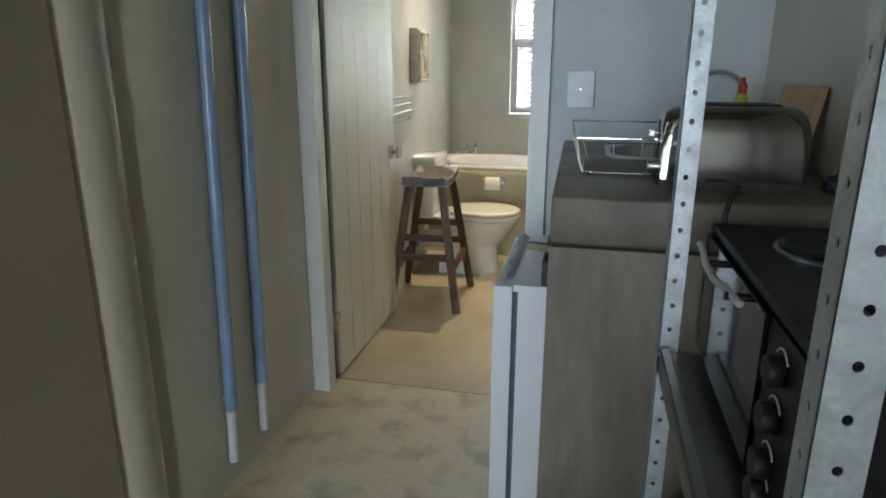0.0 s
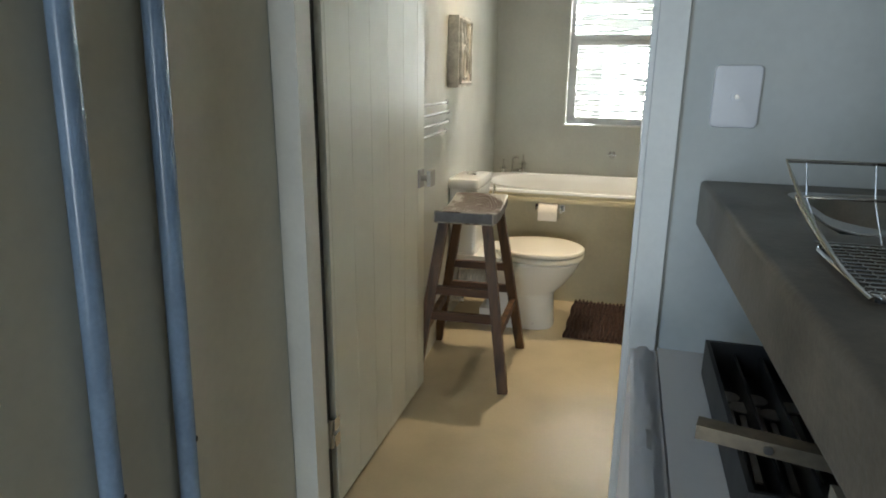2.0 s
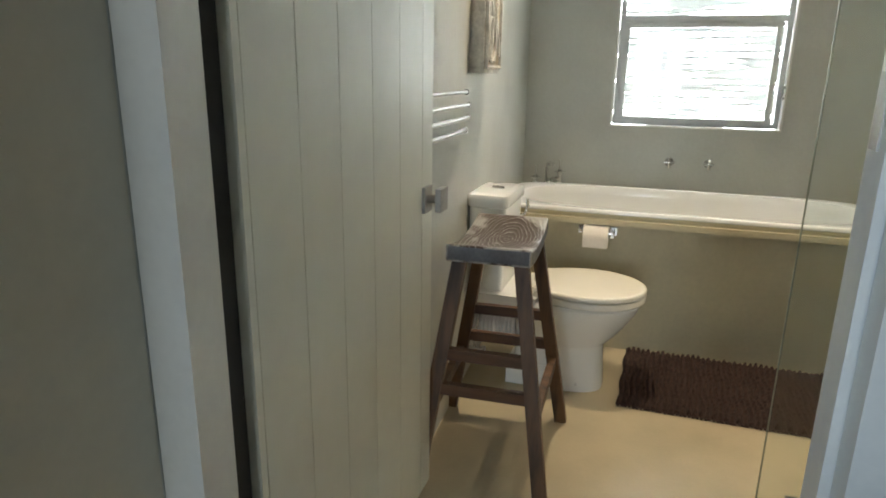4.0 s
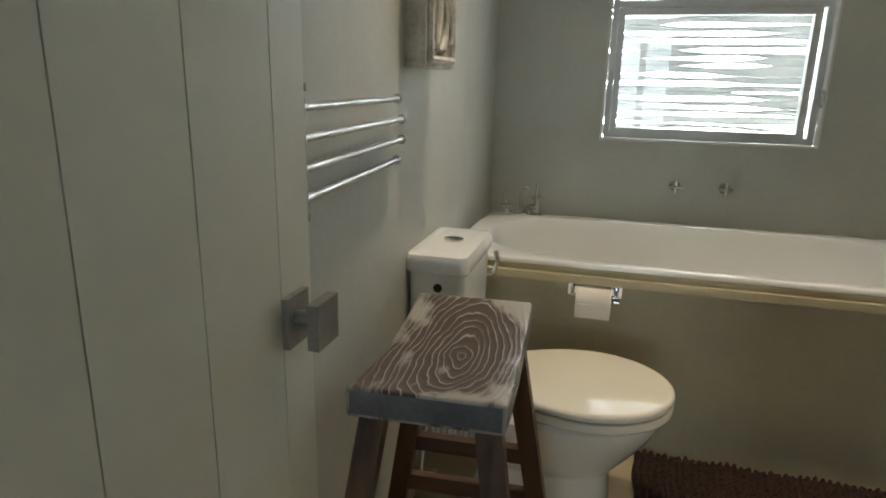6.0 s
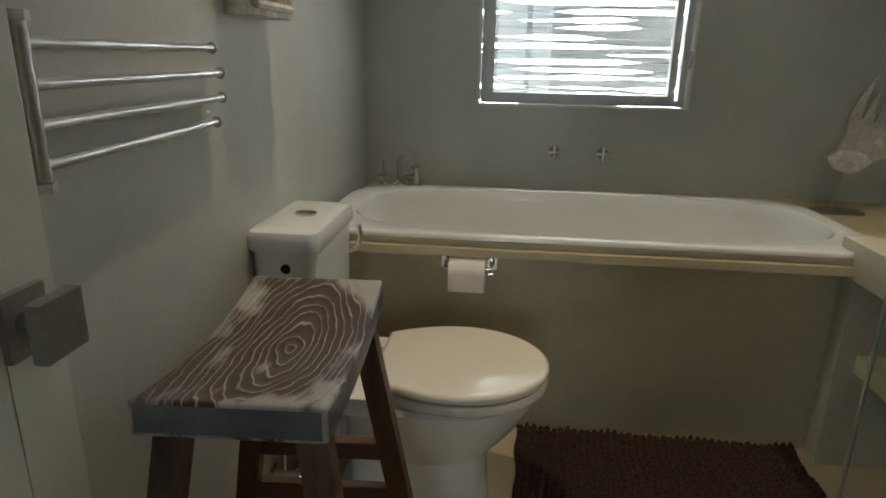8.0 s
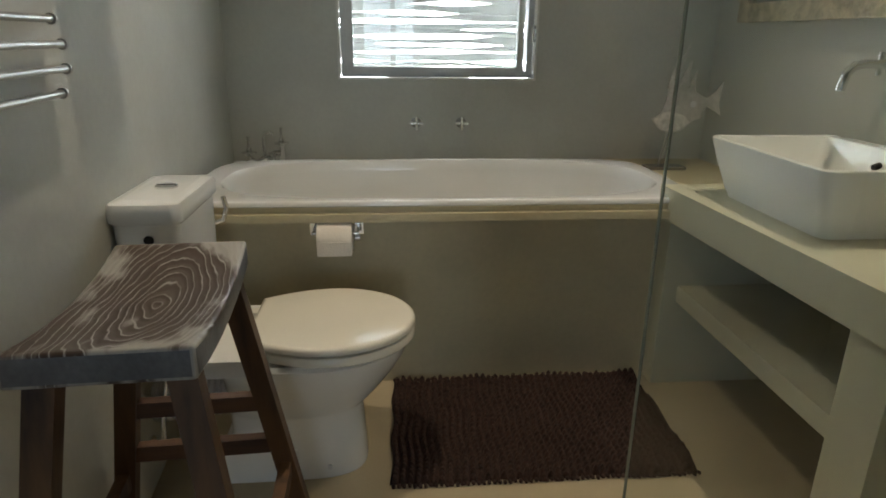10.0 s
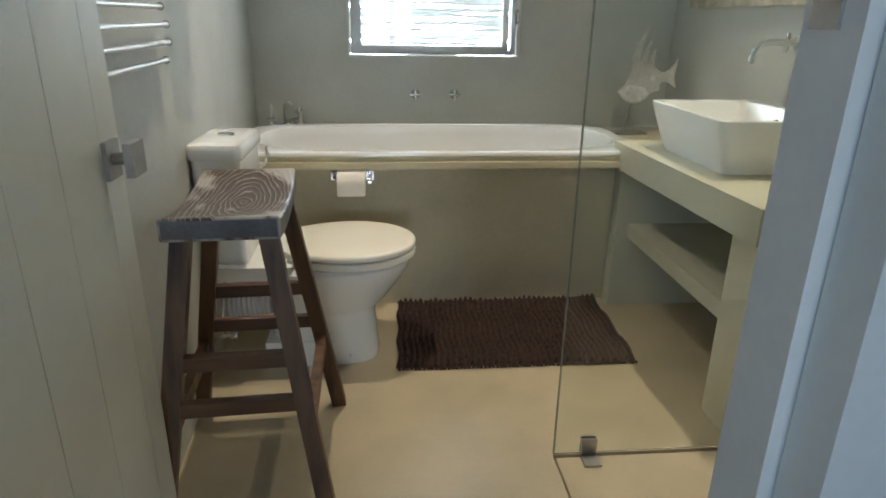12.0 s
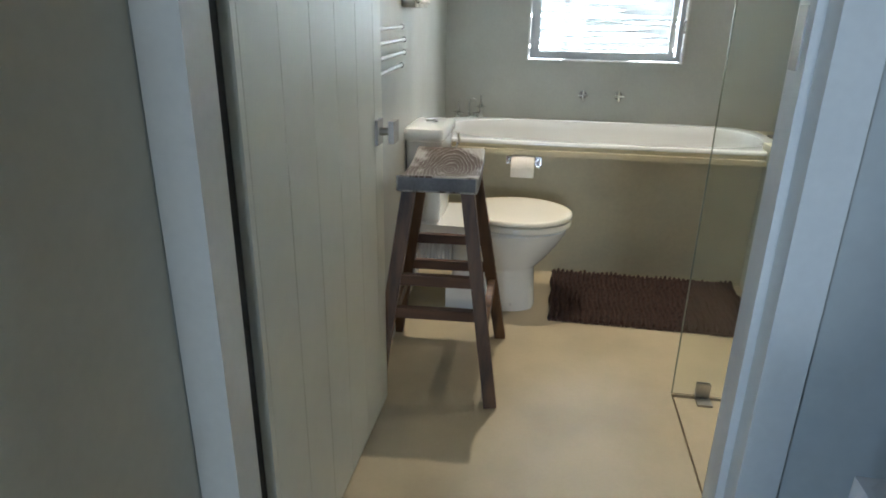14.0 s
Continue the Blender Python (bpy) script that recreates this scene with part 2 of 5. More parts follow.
def limed_wood(name):
    """Dark board with pale limed growth rings round one heart, and rubbed pale ends."""
    m = bpy.data.materials.new(name)
    m.use_nodes = True
    nt = m.node_tree
    n, l = nt.nodes, nt.links
    b = n["Principled BSDF"]
    co = n.new("ShaderNodeTexCoord")
    mp = n.new("ShaderNodeMapping")
    mp.inputs["Location"].default_value, mp.inputs["Scale"].default_value = (-0.63, -0.17, 0), (21.0, 6.6, 2.0)
    l.new(co.outputs["Object"], mp.inputs["Vector"])
    warp = n.new("ShaderNodeTexNoise")
    warp.inputs["Scale"].default_value, warp.inputs["Detail"].default_value = 1.1, 2
    l.new(mp.outputs["Vector"], warp.inputs["Vector"])
    add = n.new("ShaderNodeVectorMath")
    add.operation = "MULTIPLY_ADD"
    add.inputs[1].default_value = (0.60, 0.60, 0.0)
    l.new(warp.outputs["Color"], add.inputs[0])
    l.new(mp.outputs["Vector"], add.inputs[2])
    flat = n.new("ShaderNodeVectorMath")
    flat.operation = "MULTIPLY"
    flat.inputs[1].default_value = (1, 1, 0)
    l.new(add.outputs[0], flat.inputs[0])
    wave = n.new("ShaderNodeTexWave")
    wave.wave_type, wave.rings_direction = "RINGS", "Z"
    wave.inputs["Scale"].default_value, wave.inputs["Distortion"].default_value = 1.45, 1.1
    wave.inputs["Detail"].default_value, wave.inputs["Detail Scale"].default_value = 2.0, 1.2
    l.new(flat.outputs[0], wave.inputs["Vector"])
    line = n.new("ShaderNodeMapRange")
    line.inputs["From Min"].default_value, line.inputs["From Max"].default_value = 0.90, 1.0
    l.new(wave.outputs["Fac"], line.inputs["Value"])
    worn = n.new("ShaderNodeTexNoise")
    worn.inputs["Scale"].default_value, worn.inputs["Detail"].default_value = 9.0, 6
    drawn = n.new("ShaderNodeMapping")
    drawn.inputs["Scale"].default_value = (2.2, 0.9, 1.0)
    l.new(co.outputs["Object"], drawn.inputs["Vector"])
    l.new(drawn.outputs["Vector"], worn.inputs["Vector"])
    side = n.new("ShaderNodeVectorMath")
    side.operation = "MULTIPLY"
    side.inputs[1].default_value = (1 / 0.119, 1 / 0.219, 0)
    l.new(co.outputs["Object"], side.inputs[0])
    far = n.new("ShaderNodeVectorMath")
    far.operation = "LENGTH"
    l.new(side.outputs[0], far.inputs[0])
    rub = n.new("ShaderNodeMapRange")
    rub.inputs["From Min"].default_value, rub.inputs["From Max"].default_value = 0.75, 1.35
    rub.inputs["To Min"].default_value, rub.inputs["To Max"].default_value = -0.06, 0.14
    l.new(far.outputs["Value"], rub.inputs["Value"])
    both = n.new("ShaderNodeMath")
    both.operation = "ADD"
    l.new(worn.outputs["Fac"], both.inputs[0])
    l.new(rub.outputs["Result"], both.inputs[1])
    edge = n.new("ShaderNodeMapRange")
    edge.inputs["From Min"].default_value, edge.inputs["From Max"].default_value = 0.52, 0.64
    l.new(both.outputs[0], edge.inputs["Value"])
    top = n.new("ShaderNodeMath")
    top.operation = "MULTIPLY"
    top.inputs[1].default_value = 0.85
    l.new(edge.outputs["Result"], top.inputs[0])
    mx = n.new("ShaderNodeMath")
    mx.operation = "MAXIMUM"
    fade = n.new("ShaderNodeMapRange")
    fade.inputs["From Min"].default_value, fade.inputs["From Max"].default_value = 0.36, 0.52
    fade.inputs["To Min"].default_value = 0.35
    l.new(worn.outputs["Fac"], fade.inputs["Value"])
    thin = n.new("ShaderNodeMath")
    thin.operation = "MULTIPLY"
    l.new(line.outputs["Result"], thin.inputs[0])
    l.new(fade.outputs["Result"], thin.inputs[1])
    l.new(thin.outputs[0], mx.inputs[0])
    l.new(top.outputs[0], mx.inputs[1])
    col = n.new("ShaderNodeMix")
    col.data_type = "RGBA"
    col.inputs["A"].default_value, col.inputs["B"].default_value = (0.058, 0.034, 0.023, 1), (0.42, 0.41, 0.39, 1)
    l.new(mx.outputs[0], col.inputs["Factor"])
    l.new(col.outputs["Result"], b.inputs["Base Color"])
    b.inputs["Roughness"].default_value = 0.42
    bp = n.new("ShaderNodeBump")
    bp.inputs["Strength"].default_value, bp.inputs["Distance"].default_value = 0.3, 0.002
    l.new(wave.outputs["Fac"], bp.inputs["Height"])
    l.new(bp.outputs["Normal"], b.inputs["Normal"])
    return m


def streaked(name, color, dark, stretch, rough=0.5, metal=0.0, scale=12.0, bump=0.2):
    """Grain drawn out along one axis."""
    m = mat(name, color, rough, metal, scale, 0.2, 0.12, bump, 60, dark=dark)
    nt = m.node_tree
    mp = nt.nodes.new("ShaderNodeMapping")
    mp.inputs["Scale"].default_value = stretch
    co = next(x for x in nt.nodes if x.type == "TEX_COORD")
    nt.links.new(co.outputs["Object"], mp.inputs["Vector"])
    for t in [x for x in nt.nodes if x.type == "TEX_NOISE"]:
        nt.links.new(mp.outputs["Vector"], t.inputs["Vector"])
    return m


KNOB_STEEL = mat("satin_knob_steel", (0.36, 0.35, 0.33), 0.42, metal=1.0, scale=14, vary=0.08, fine=0.06, bump=0.05, bump_scale=200)
GLASS = glass("clear_glass")
GLASS_EDGE = mat("glass_edge", (0.30, 0.33, 0.27), 0.15, scale=4, vary=0.05, bump=0)
LIMED = limed_wood("limed_wood")
LEG_WOOD = streaked("oiled_wood", (0.135, 0.066, 0.025), (0.018, 0.008, 0.004), (1, 1, 0.12), 0.5, scale=30)
RUNG_WOOD = streaked("oiled_wood_rung", (0.13, 0.060, 0.026), (0.035, 0.016, 0.009), (0.12, 0.4, 1), 0.5, scale=30)
SEAT_EDGE = mat("blue_grey_paint", (0.135, 0.137, 0.148), 0.5, scale=14, vary=0.15, fine=0.1, bump=0.2)
WEATHERED = mat("weathered_white", (0.74, 0.72, 0.67), 0.75, scale=18, vary=0.18, fine=0.12, bump=0.4, bump_scale=80)
RELIEF_DARK = mat("carved_brown_ground", (0.60, 0.52, 0.41), 0.8, scale=24, vary=0.2, fine=0.2, bump=0.5)
LATH = mat("grey_lath", (0.60, 0.59, 0.58), 0.8, scale=6, vary=0.12, fine=0.1, bump=0.3)
_lt = LATH.node_tree
_mixer, _thin = _lt.nodes.new("ShaderNodeMixShader"), _lt.nodes.new("ShaderNodeBsdfTranslucent")
_thin.inputs["Color"].default_value = (0.5, 0.5, 0.5, 1)
_mixer.inputs[0].default_value = 0.20
_lt.links.new(_lt.nodes["Principled BSDF"].outputs[0], _mixer.inputs[1])
_lt.links.new(_thin.outputs[0], _mixer.inputs[2])
_lt.links.new(_mixer.outputs[0], _lt.nodes["Material Output"].inputs[0])
ALU = mat("grey_window_paint", (0.72, 0.74, 0.75), 0.4, scale=8, vary=0.05, fine=0.03, bump=0.04)
MIRROR = mat("mirror", (0.9, 0.9, 0.9), 0.02, metal=1.0, scale=3, vary=0.01, fine=0.0, bump=0)
# near-black colour that stands in for shade in the gap beside the door
SHADE_GREY = mat("gap_shade_grey", (0.035, 0.035, 0.037), 0.7, bump=0.05)
GROUND = mat("sandy_ground", (0.36, 0.30, 0.22), 0.9, scale=0.8, vary=0.1, fine=0.1, bump=0.3, bump_scale=30)
HANDLE_GREY = mat("worn_pale_plastic", (0.50, 0.48, 0.44), 0.4, scale=20, vary=0.1, bump=0.05)
YELLOW = mat("yellow_plastic", (0.55, 0.45, 0.06), 0.35, bump=0)
HOLE = mat("dark_hole", (0.02, 0.02, 0.02), 0.8, bump=0)
OVEN_GLASS = mat("oven_glass", (0.012, 0.012, 0.014), 0.06, scale=4, vary=0.05, fine=0.0, bump=0, coat=0.6)
RED = mat("red_plastic", (0.5, 0.03, 0.02), 0.4, bump=0)
CREAM_FRAME = mat("distressed_cream_frame", (0.62, 0.56, 0.42), 0.6, scale=22, vary=0.2, fine=0.15, bump=0.3)
EAST_PLASTER = mat("warm_beige_plaster", (0.50, 0.455, 0.36), 0.52, scale=1.7, vary=0.07, fine=0.025, bump=0.1, bump_scale=50)
SKIN_PLASTER = mat("old_beige_paint", (0.52, 0.48, 0.40), 0.55, scale=4, vary=0.08, fine=0.03, bump=0.1)
CABINET_GREY = streaked("panel_concrete", (0.195, 0.168, 0.130), (0.085, 0.072, 0.055), (1, 1, 0.22), 0.5, scale=9.0, bump=0.15)

# ---- structure ----
ZC = 2.5
KX, RX = -0.79, 1.28          # kitchen's long wall, bathroom's vanity wall
DY0, DY1 = 2.512, 2.60        # wall between kitchen and bathroom
JL, JR = -0.722, 0.033        # doorway
BY = 5.57                     # window wall
KR = 0.785                    # kitchen's short wall
SX, SY = 0.187, 3.548         # shower corner


def lx(y):
    """Face of the bathroom's long wall, which runs slightly off square."""
    return -0.785 - (y - 3.4) * 0.0595


structure("floor", prism([(-1.2, DY0 + 0.012), (SX, DY0 + 0.012), (SX, SY), (1.5, SY), (1.5, 5.9), (-1.2, 5.9)], -0.1, 0.0), FLOOR, "polished cream screed bathroom floor", "floor", bevel=0.003)
structure("floor_shower", box(SX + 0.008, 1.5, DY0 + 0.012, SY - 0.007, -0.1, -0.006), FLOOR, "polished cream screed shower floor, slightly sunk", "floor", bevel=0.003)
structure("floor_kitchen", box(-1.2, 1.5, -4.7, DY0 + 0.006, -0.1, 0.0), KITCHEN_FLOOR, "stained and worn cream screed kitchen floor", "floor", bevel=0.002)
structure("floor_base", box(-1.25, 1.55, -4.75, 5.95, -0.2, -0.11), CONCRETE, "concrete slab under the floor", "floor")
structure("ceiling", box(-1.2, 1.5, -4.7, 5.9, ZC, ZC + 0.1), WHITE_PAINT, "white painted ceiling", "ceiling")
structure("wall_west_kitchen", box(-0.95, KX, 1.39, 2.398, 0, ZC), WEST_PLASTER, "smooth cream plaster kitchen wall", "wall")
structure("wall_west_entry", box(-0.95, KX, -4.6, 0.79, 0, ZC), WEST_PLASTER, "smooth cream plaster wall", "wall")
# invented side room, added to keep sun and open sky out of the doorway
structure("wall_side_north", box(-2.3, -0.951, 1.55, 1.65, 0, ZC), WEST_PLASTER, "cream plaster wall of an invented side room", "wall")
structure("wall_side_south", box(-2.3, -0.951, 0.35, 0.45, 0, ZC), WEST_PLASTER, "cream plaster wall of an invented side room", "wall")
structure("ceiling_side", box(-2.3, -1.201, 0.35, 1.65, ZC, ZC + 0.1), WHITE_PAINT, "unseen white ceiling added over the side room against the sun", "ceiling")
structure("floor_side", box(-2.3, -1.201, 0.35, 1.65, -0.1, 0.0), KITCHEN_FLOOR, "worn cream screed floor of an invented side room", "floor")
structure("wall_west_top", box(-0.95, KX, 0.79, 1.39, 2.06, ZC), KITCHEN_PLASTER, "plaster wall above a side door", "wall")
structure("wall_west_bathroom", prism([(lx(2.6), 2.6), (lx(5.8), 5.8), (-1.15, 5.8), (-1.15, 2.6)], 0, ZC), PLASTER, "smooth grey plaster bathroom wall", "wall")
structure("wall_west_nib", box(-0.95, KX, 2.398, 2.6, 0, ZC), KITCHEN_PLASTER, "plaster nib behind the door frame", "wall")
structure("wall_divide", box(JR + 0.072, RX, DY0, DY1, 0, ZC), KITCHEN_PLASTER, "smooth grey plaster dividing wall with a light switch", "wall")
structure("wall_divide_top", box(KX, JR + 0.072, DY0, DY1, 2.112, ZC), KITCHEN_PLASTER, "plaster wall above the bathroom door", "wall")
structure("wall_east_bathroom", box(RX, RX + 0.15, DY0, 5.8, 0, ZC), PLASTER, "smooth grey plaster bathroom wall", "wall")
structure("wall_east_kitchen", box(KR, KR + 0.15, -4.6, DY0, 0, ZC), EAST_PLASTER, "beige plaster kitchen wall", "wall")

# rounded stub beside the entry opening
entry_door = tagged(new("door_3"), "open beige painted entry door", "door", "", "structure")
part("leaf", box(-0.160, -0.120, -0.16, 0.636, 0.008, 2.10), SKIN_PLASTER, entry_door, bevel=0.004)
part("handle", rod((-0.120, -0.09, 1.0), (-0.075, -0.09, 1.0), 0.010), STEEL, entry_door)
bead = [(-0.127 + 0.020 * math.sin(a), 0.664 - 0.023 * math.cos(a)) for a in [math.pi * k / 12 for k in range(13)]]
structure("trim_entry", prism(bead, 0, 2.11), SKIN_PLASTER, "rounded beige door moulding at the entry", "moulding", smooth=True)
structure("door_frame_entry", box(-0.165, -0.124, 0.6875, 0.712, 0, 2.108), SKIN_PLASTER, "beige painted entry door frame", "door frame", bevel=0.004)
structure("wall_entry_top", box(KX, KR, 0.60, 0.712, 2.112, ZC), SKIN_PLASTER, "wall above the entry", "wall")

# window wall round its opening
WX0, WX1, WZ0, WZ1, WT = -0.429, 0.457, 0.918, 1.98, 0.17
wall_bm = box(-1.1, WX0, BY, BY + WT, 0, ZC)
box(WX1, RX + 0.1, BY, BY + WT, 0, ZC, wall_bm)
box(WX0, WX1, BY, BY + WT, 0, WZ0, wall_bm)
box(WX0, WX1, BY, BY + WT, WZ1, ZC, wall_bm)
structure("wall_north", wall_bm, PLASTER, "smooth grey plaster window wall", "wall")

# unseen far end behind the walker, set back to even out entry_light in its opening
south_bm = box(-1.2, -0.70, -4.7, -4.6, 0, ZC)
box(0.70, 1.5, -4.7, -4.6, 0, ZC, south_bm)
box(-0.70, 0.70, -4.7, -4.6, 2.2, ZC, south_bm)
structure("wall_south", south_bm, KITCHEN_PLASTER, "unseen pale plaster end wall, its opening holding the entry lamp", "wall")

# doorway frame
frame_l = structure("door_frame_left", box(KX + 0.002, JL, 2.40, 2.47, 0, 2.11), WHITE_PAINT, "white painted door frame post", "door frame", bevel=0.006)
# filler in the gap behind the post; its shade is put into the colour
structure("door_gap_left", box(KX + 0.002, JL - 0.022, 2.471, 2.531, 0, 2.11), SHADE_GREY, "near-black filler that paints in the shade of the door gap", "door frame")
structure("door_frame_right", box(JR + 0.012, JR + 0.070, DY0 - 0.014, DY0 + 0.030, 0, 2.11), WHITE_PAINT, "white painted door frame post", "door frame", bevel=0.005)
structure("door_stop_right", box(JR, JR + 0.070, DY0 + 0.0325, DY1 + 0.004, 0, 2.11), WHITE_PAINT, "white painted door frame post beside the rebate", "door frame", bevel=0.004)
structure("strike_plate", box(JR - 0.0025, JR - 0.0002, DY1 - 0.035, DY1 - 0.006, 1.105, 1.185), STEEL, "steel strike plate on the door frame", "strike plate")
structure("door_frame_head", box(JL, JR, DY0 - 0.006, DY1, 2.07, 2.108), WHITE_PAINT, "white painted door head", "door frame", bevel=0.004)

# side door with its white casing
structure("door_casing_side", box(KX + 0.001, KX + 0.022, 1.335, 1.410, 0, 2.12), WHITE_PAINT, "white painted door casing", "door frame", bevel=0.005)
structure("door_frame_side", box(KX - 0.12, KX + 0.012, 1.295, 1.334, 0, 2.06), WHITE_PAINT, "white painted door frame", "door frame", bevel=0.004)
structure("door_frame_side_head", box(KX - 0.12, KX + 0.012, 0.80, 1.294, 2.02, 2.058), WHITE_PAINT, "white painted head of the open side doorway", "door frame")

# ---- window ----
window = tagged(new("window_1"), "grey framed two-pane window over the bath", "window", "", "structure")
FY = BY + 0.055


def window_ring(x0, x1, z0, z1, w, y0, y1):
    bm = box(x0, x0 + w, y0, y1, z0, z1)
    box(x1 - w, x1, y0, y1, z0, z1, bm)
    box(x0 + w, x1 - w, y0, y1, z0, z0 + w, bm)
    box(x0 + w, x1 - w, y0, y1, z1 - w, z1, bm)
    return bm


part("window_frame", window_ring(WX0 + 0.012, WX1 - 0.012, WZ0 + 0.010, WZ1 - 0.012, 0.026, FY - 0.01, FY + 0.05), ALU, window, bevel=0.003)
sash = part("sash", window_ring(-0.39, 0.400, 0.946, 1.478, 0.027, FY - 0.022, FY + 0.022), ALU, window, "grey opening sash", bevel=0.004)
part("pane", box(-0.366, 0.376, FY, FY + 0.004, 0.970, 1.454), GLASS, sash, smooth=False).visible_shadow = False
part("transom", box(-0.40, 0.42, FY - 0.012, FY + 0.03, 1.480, 1.512), ALU, window, "dull brown-grey transom", bevel=0.004)
part("pane", box(-0.39, 0.405, FY, FY + 0.004, 1.512, 1.942), GLASS, window, smooth=False).visible_shadow = False
latch = part("latch", box(0.436, 0.452, FY - 0.05, FY - 0.01, 1.085, 1.155), STEEL, window, "steel window stay", bevel=0.004)
part("latch_pin", rod((0.444, FY - 0.055, 1.10), (0.444, FY - 0.055, 1.14), 0.006), CHROME, latch)
sill_bm = box(WX0 + 0.001, WX1 - 0.001, BY - 0.003, FY - 0.011, WZ0 + 0.001, WZ0 + 0.009)
box(WX0 + 0.001, WX0 + 0.010, BY - 0.003, FY - 0.011, WZ0 + 0.010, WZ1, sill_bm)
box(WX1 - 0.010, WX1 - 0.001, BY - 0.003, FY - 0.011, WZ0 + 0.010, WZ1, sill_bm)
part("window_sill", sill_bm, WHITE_PAINT, window, "white painted reveal", bevel=0.002)

# wavy lath screen outside
screen = thing("lath_screen", "weathered wavy lath screen outside the window", "screen", at=(0, 5.86, 0))
rng = random.Random(11)
PITCH = 0.0365


def lath_gap(level):
    """Half the gap over one joint and its waver along the joint."""
    p1, p2, p3 = (rng.uniform(0, 6.28) for _ in range(3))
    k1, k2 = rng.uniform(4.0, 8.0), rng.uniform(13, 20)
    wide = rng.uniform(-0.001, 0.0095)
    return [(z + 0.003 * math.sin(2.3 * x + p1) + 0.0015 * math.sin(7 * x + p3),
             min(0.0105, max(-0.0006, wide + 0.0085 * math.sin(k1 * x + p2) + 0.003 * math.sin(k2 * x + p3)))) for x, z in ((-0.95 + 1.9 * i / 80, level) for i in range(81))]


joints = [lath_gap(0.70 + PITCH * i + rng.uniform(-0.003, 0.003)) for i in range(44)]
for low, high in zip(joints, joints[1:]):
    bm = bmesh.new()
    cols = []
    lean = rng.uniform(-0.004, 0.004)
    for i, ((z0, g0), (z1, g1)) in enumerate(zip(low, high)):
        x = -0.95 + 1.9 * i / 80
        z0, z1 = z0 + g0, z1 - g1
        m0, m1 = z0 + 0.004, z1 - 0.004
        zm = (z0 + z1) / 2
        cols.append([bm.verts.new((x, lean + y, z)) for y, z in ((-0.002, z0), (-0.006, m0), (-0.007, zm), (-0.006, m1), (-0.002, z1), (0.004, m1), (0.004, m0))])
    for c, d in zip(cols, cols[1:]):
        for i in range(7):
            bm.faces.new((c[i], c[(i + 1) % 7], d[(i + 1) % 7], d[i]))
    bm.faces.new(cols[0]), bm.faces.new(cols[-1][::-1])
    part("lath", bm, LATH, screen)
for x in (-0.80, 0.80):
    part("batten", box(x - 0.015, x + 0.015, 0.02, 0.045, -0.2, 2.3), LATH, screen, smooth=False)
tagged(finish("backdrop", box(-4, 4, 8.2, 8.25, -0.5, 5), glow("bright_daylight", (0.95, 1.0, 0.99), 27.0)), "bright overexposed daylight beyond the screen", "backdrop", "", "structure")
structure("ground", box(-60, 60, -60, 60, -0.3, -0.21), GROUND, "sandy ground outside", "ground")

# ---- bathroom door, opened against the wall ----
door = tagged(new("door_1"), "cream painted plank door standing open with a square steel knob", "door", "", "structure")
DXF, DXB = -0.727, -0.762
edges = [2.535, 2.553, 2.695, 2.836, 2.978, 3.122, 3.268, 3.345]
for a, b in zip(edges, edges[1:]):
    part("plank", box(DXB, DXF, a + 0.0010, b - 0.0010, 0.012, 2.05), DOOR_PAINT, door, smooth=False, bevel=0.0072, segs=1)
part("core", box(DXB + 0.004, DXF - 0.0090, 2.54, 3.34, 0.014, 2.048), DOOR_PAINT, door, smooth=False)
knob = part("door_knob", box(-0.688, -0.673, 3.256, 3.312, 0.846, 0.904), KNOB_STEEL, door, "brushed steel square knob", bevel=0.003)
part("knob_stem", rod((DXF, 3.288, 0.872), (-0.688, 3.285, 0.875), 0.011), KNOB_STEEL, knob)
part("knob_plate", box(DXF + 0.0005, DXF + 0.009, 3.266, 3.320, 0.838, 0.904), KNOB_STEEL, knob, bevel=0.002)
for z in (0.25, 1.78):
    hg = part("hinge", rod((-0.738, 2.520, z - 0.045), (-0.738, 2.520, z + 0.045), 0.007), STEEL, door, "steel butt hinge")
    part("hinge_leaf", box(-0.741, -0.7265, 2.522, 2.556, z - 0.045, z - 0.006), CHROME, hg, bevel=0.001)
    part("hinge_leaf", box(-0.741, -0.7265, 2.522, 2.556, z + 0.008, z + 0.045), CHROME, hg, bevel=0.001)
    part("hinge_flap", box(-0.742, -0.7395, 2.474, 2.514, z - 0.04, z + 0.04), STEEL, hg, bevel=0.001)

# ---- bath with its plaster surround ----
surround = thing("bath_surround", "olive-cream plaster bath surround with a projecting ledge", "bath surround")
PY = 4.545
part("panel", box(lx(4.6), RX, PY, PY + 0.022, 0, 0.5815), TADELAKT, surround, smooth=False)
part("ledge", box(lx(4.5) + 0.002, 0.86, 4.464, PY + 0.015, 0.582, 0.606), TADELAKT, surround, "rounded pale plaster ledge", bevel=0.011, segs=4)
part("upstand", box(lx(4.5) + 0.002, 0.86, 4.484, PY - 0.005, 0.6065, 0.627), TADELAKT, surround, "cream plaster upstand under the rim", bevel=0.004)
part("deck", box(0.80, RX, PY + 0.024, BY, 0.50, 0.560), TADELAKT, surround, "plaster deck at the bath's end", bevel=0.006)
part("back_ledge", box(lx(5.4), 0.7985, 5.160, BY, 0.50, 0.560), PLASTER, surround, "plaster ledge behind the tub", bevel=0.008)

bath = thing("bathtub", "white built-in bathtub with an oval bowl", "bathtub")
BX0, BX1, B0, B1 = -0.845, 0.765, 4.474, 5.150


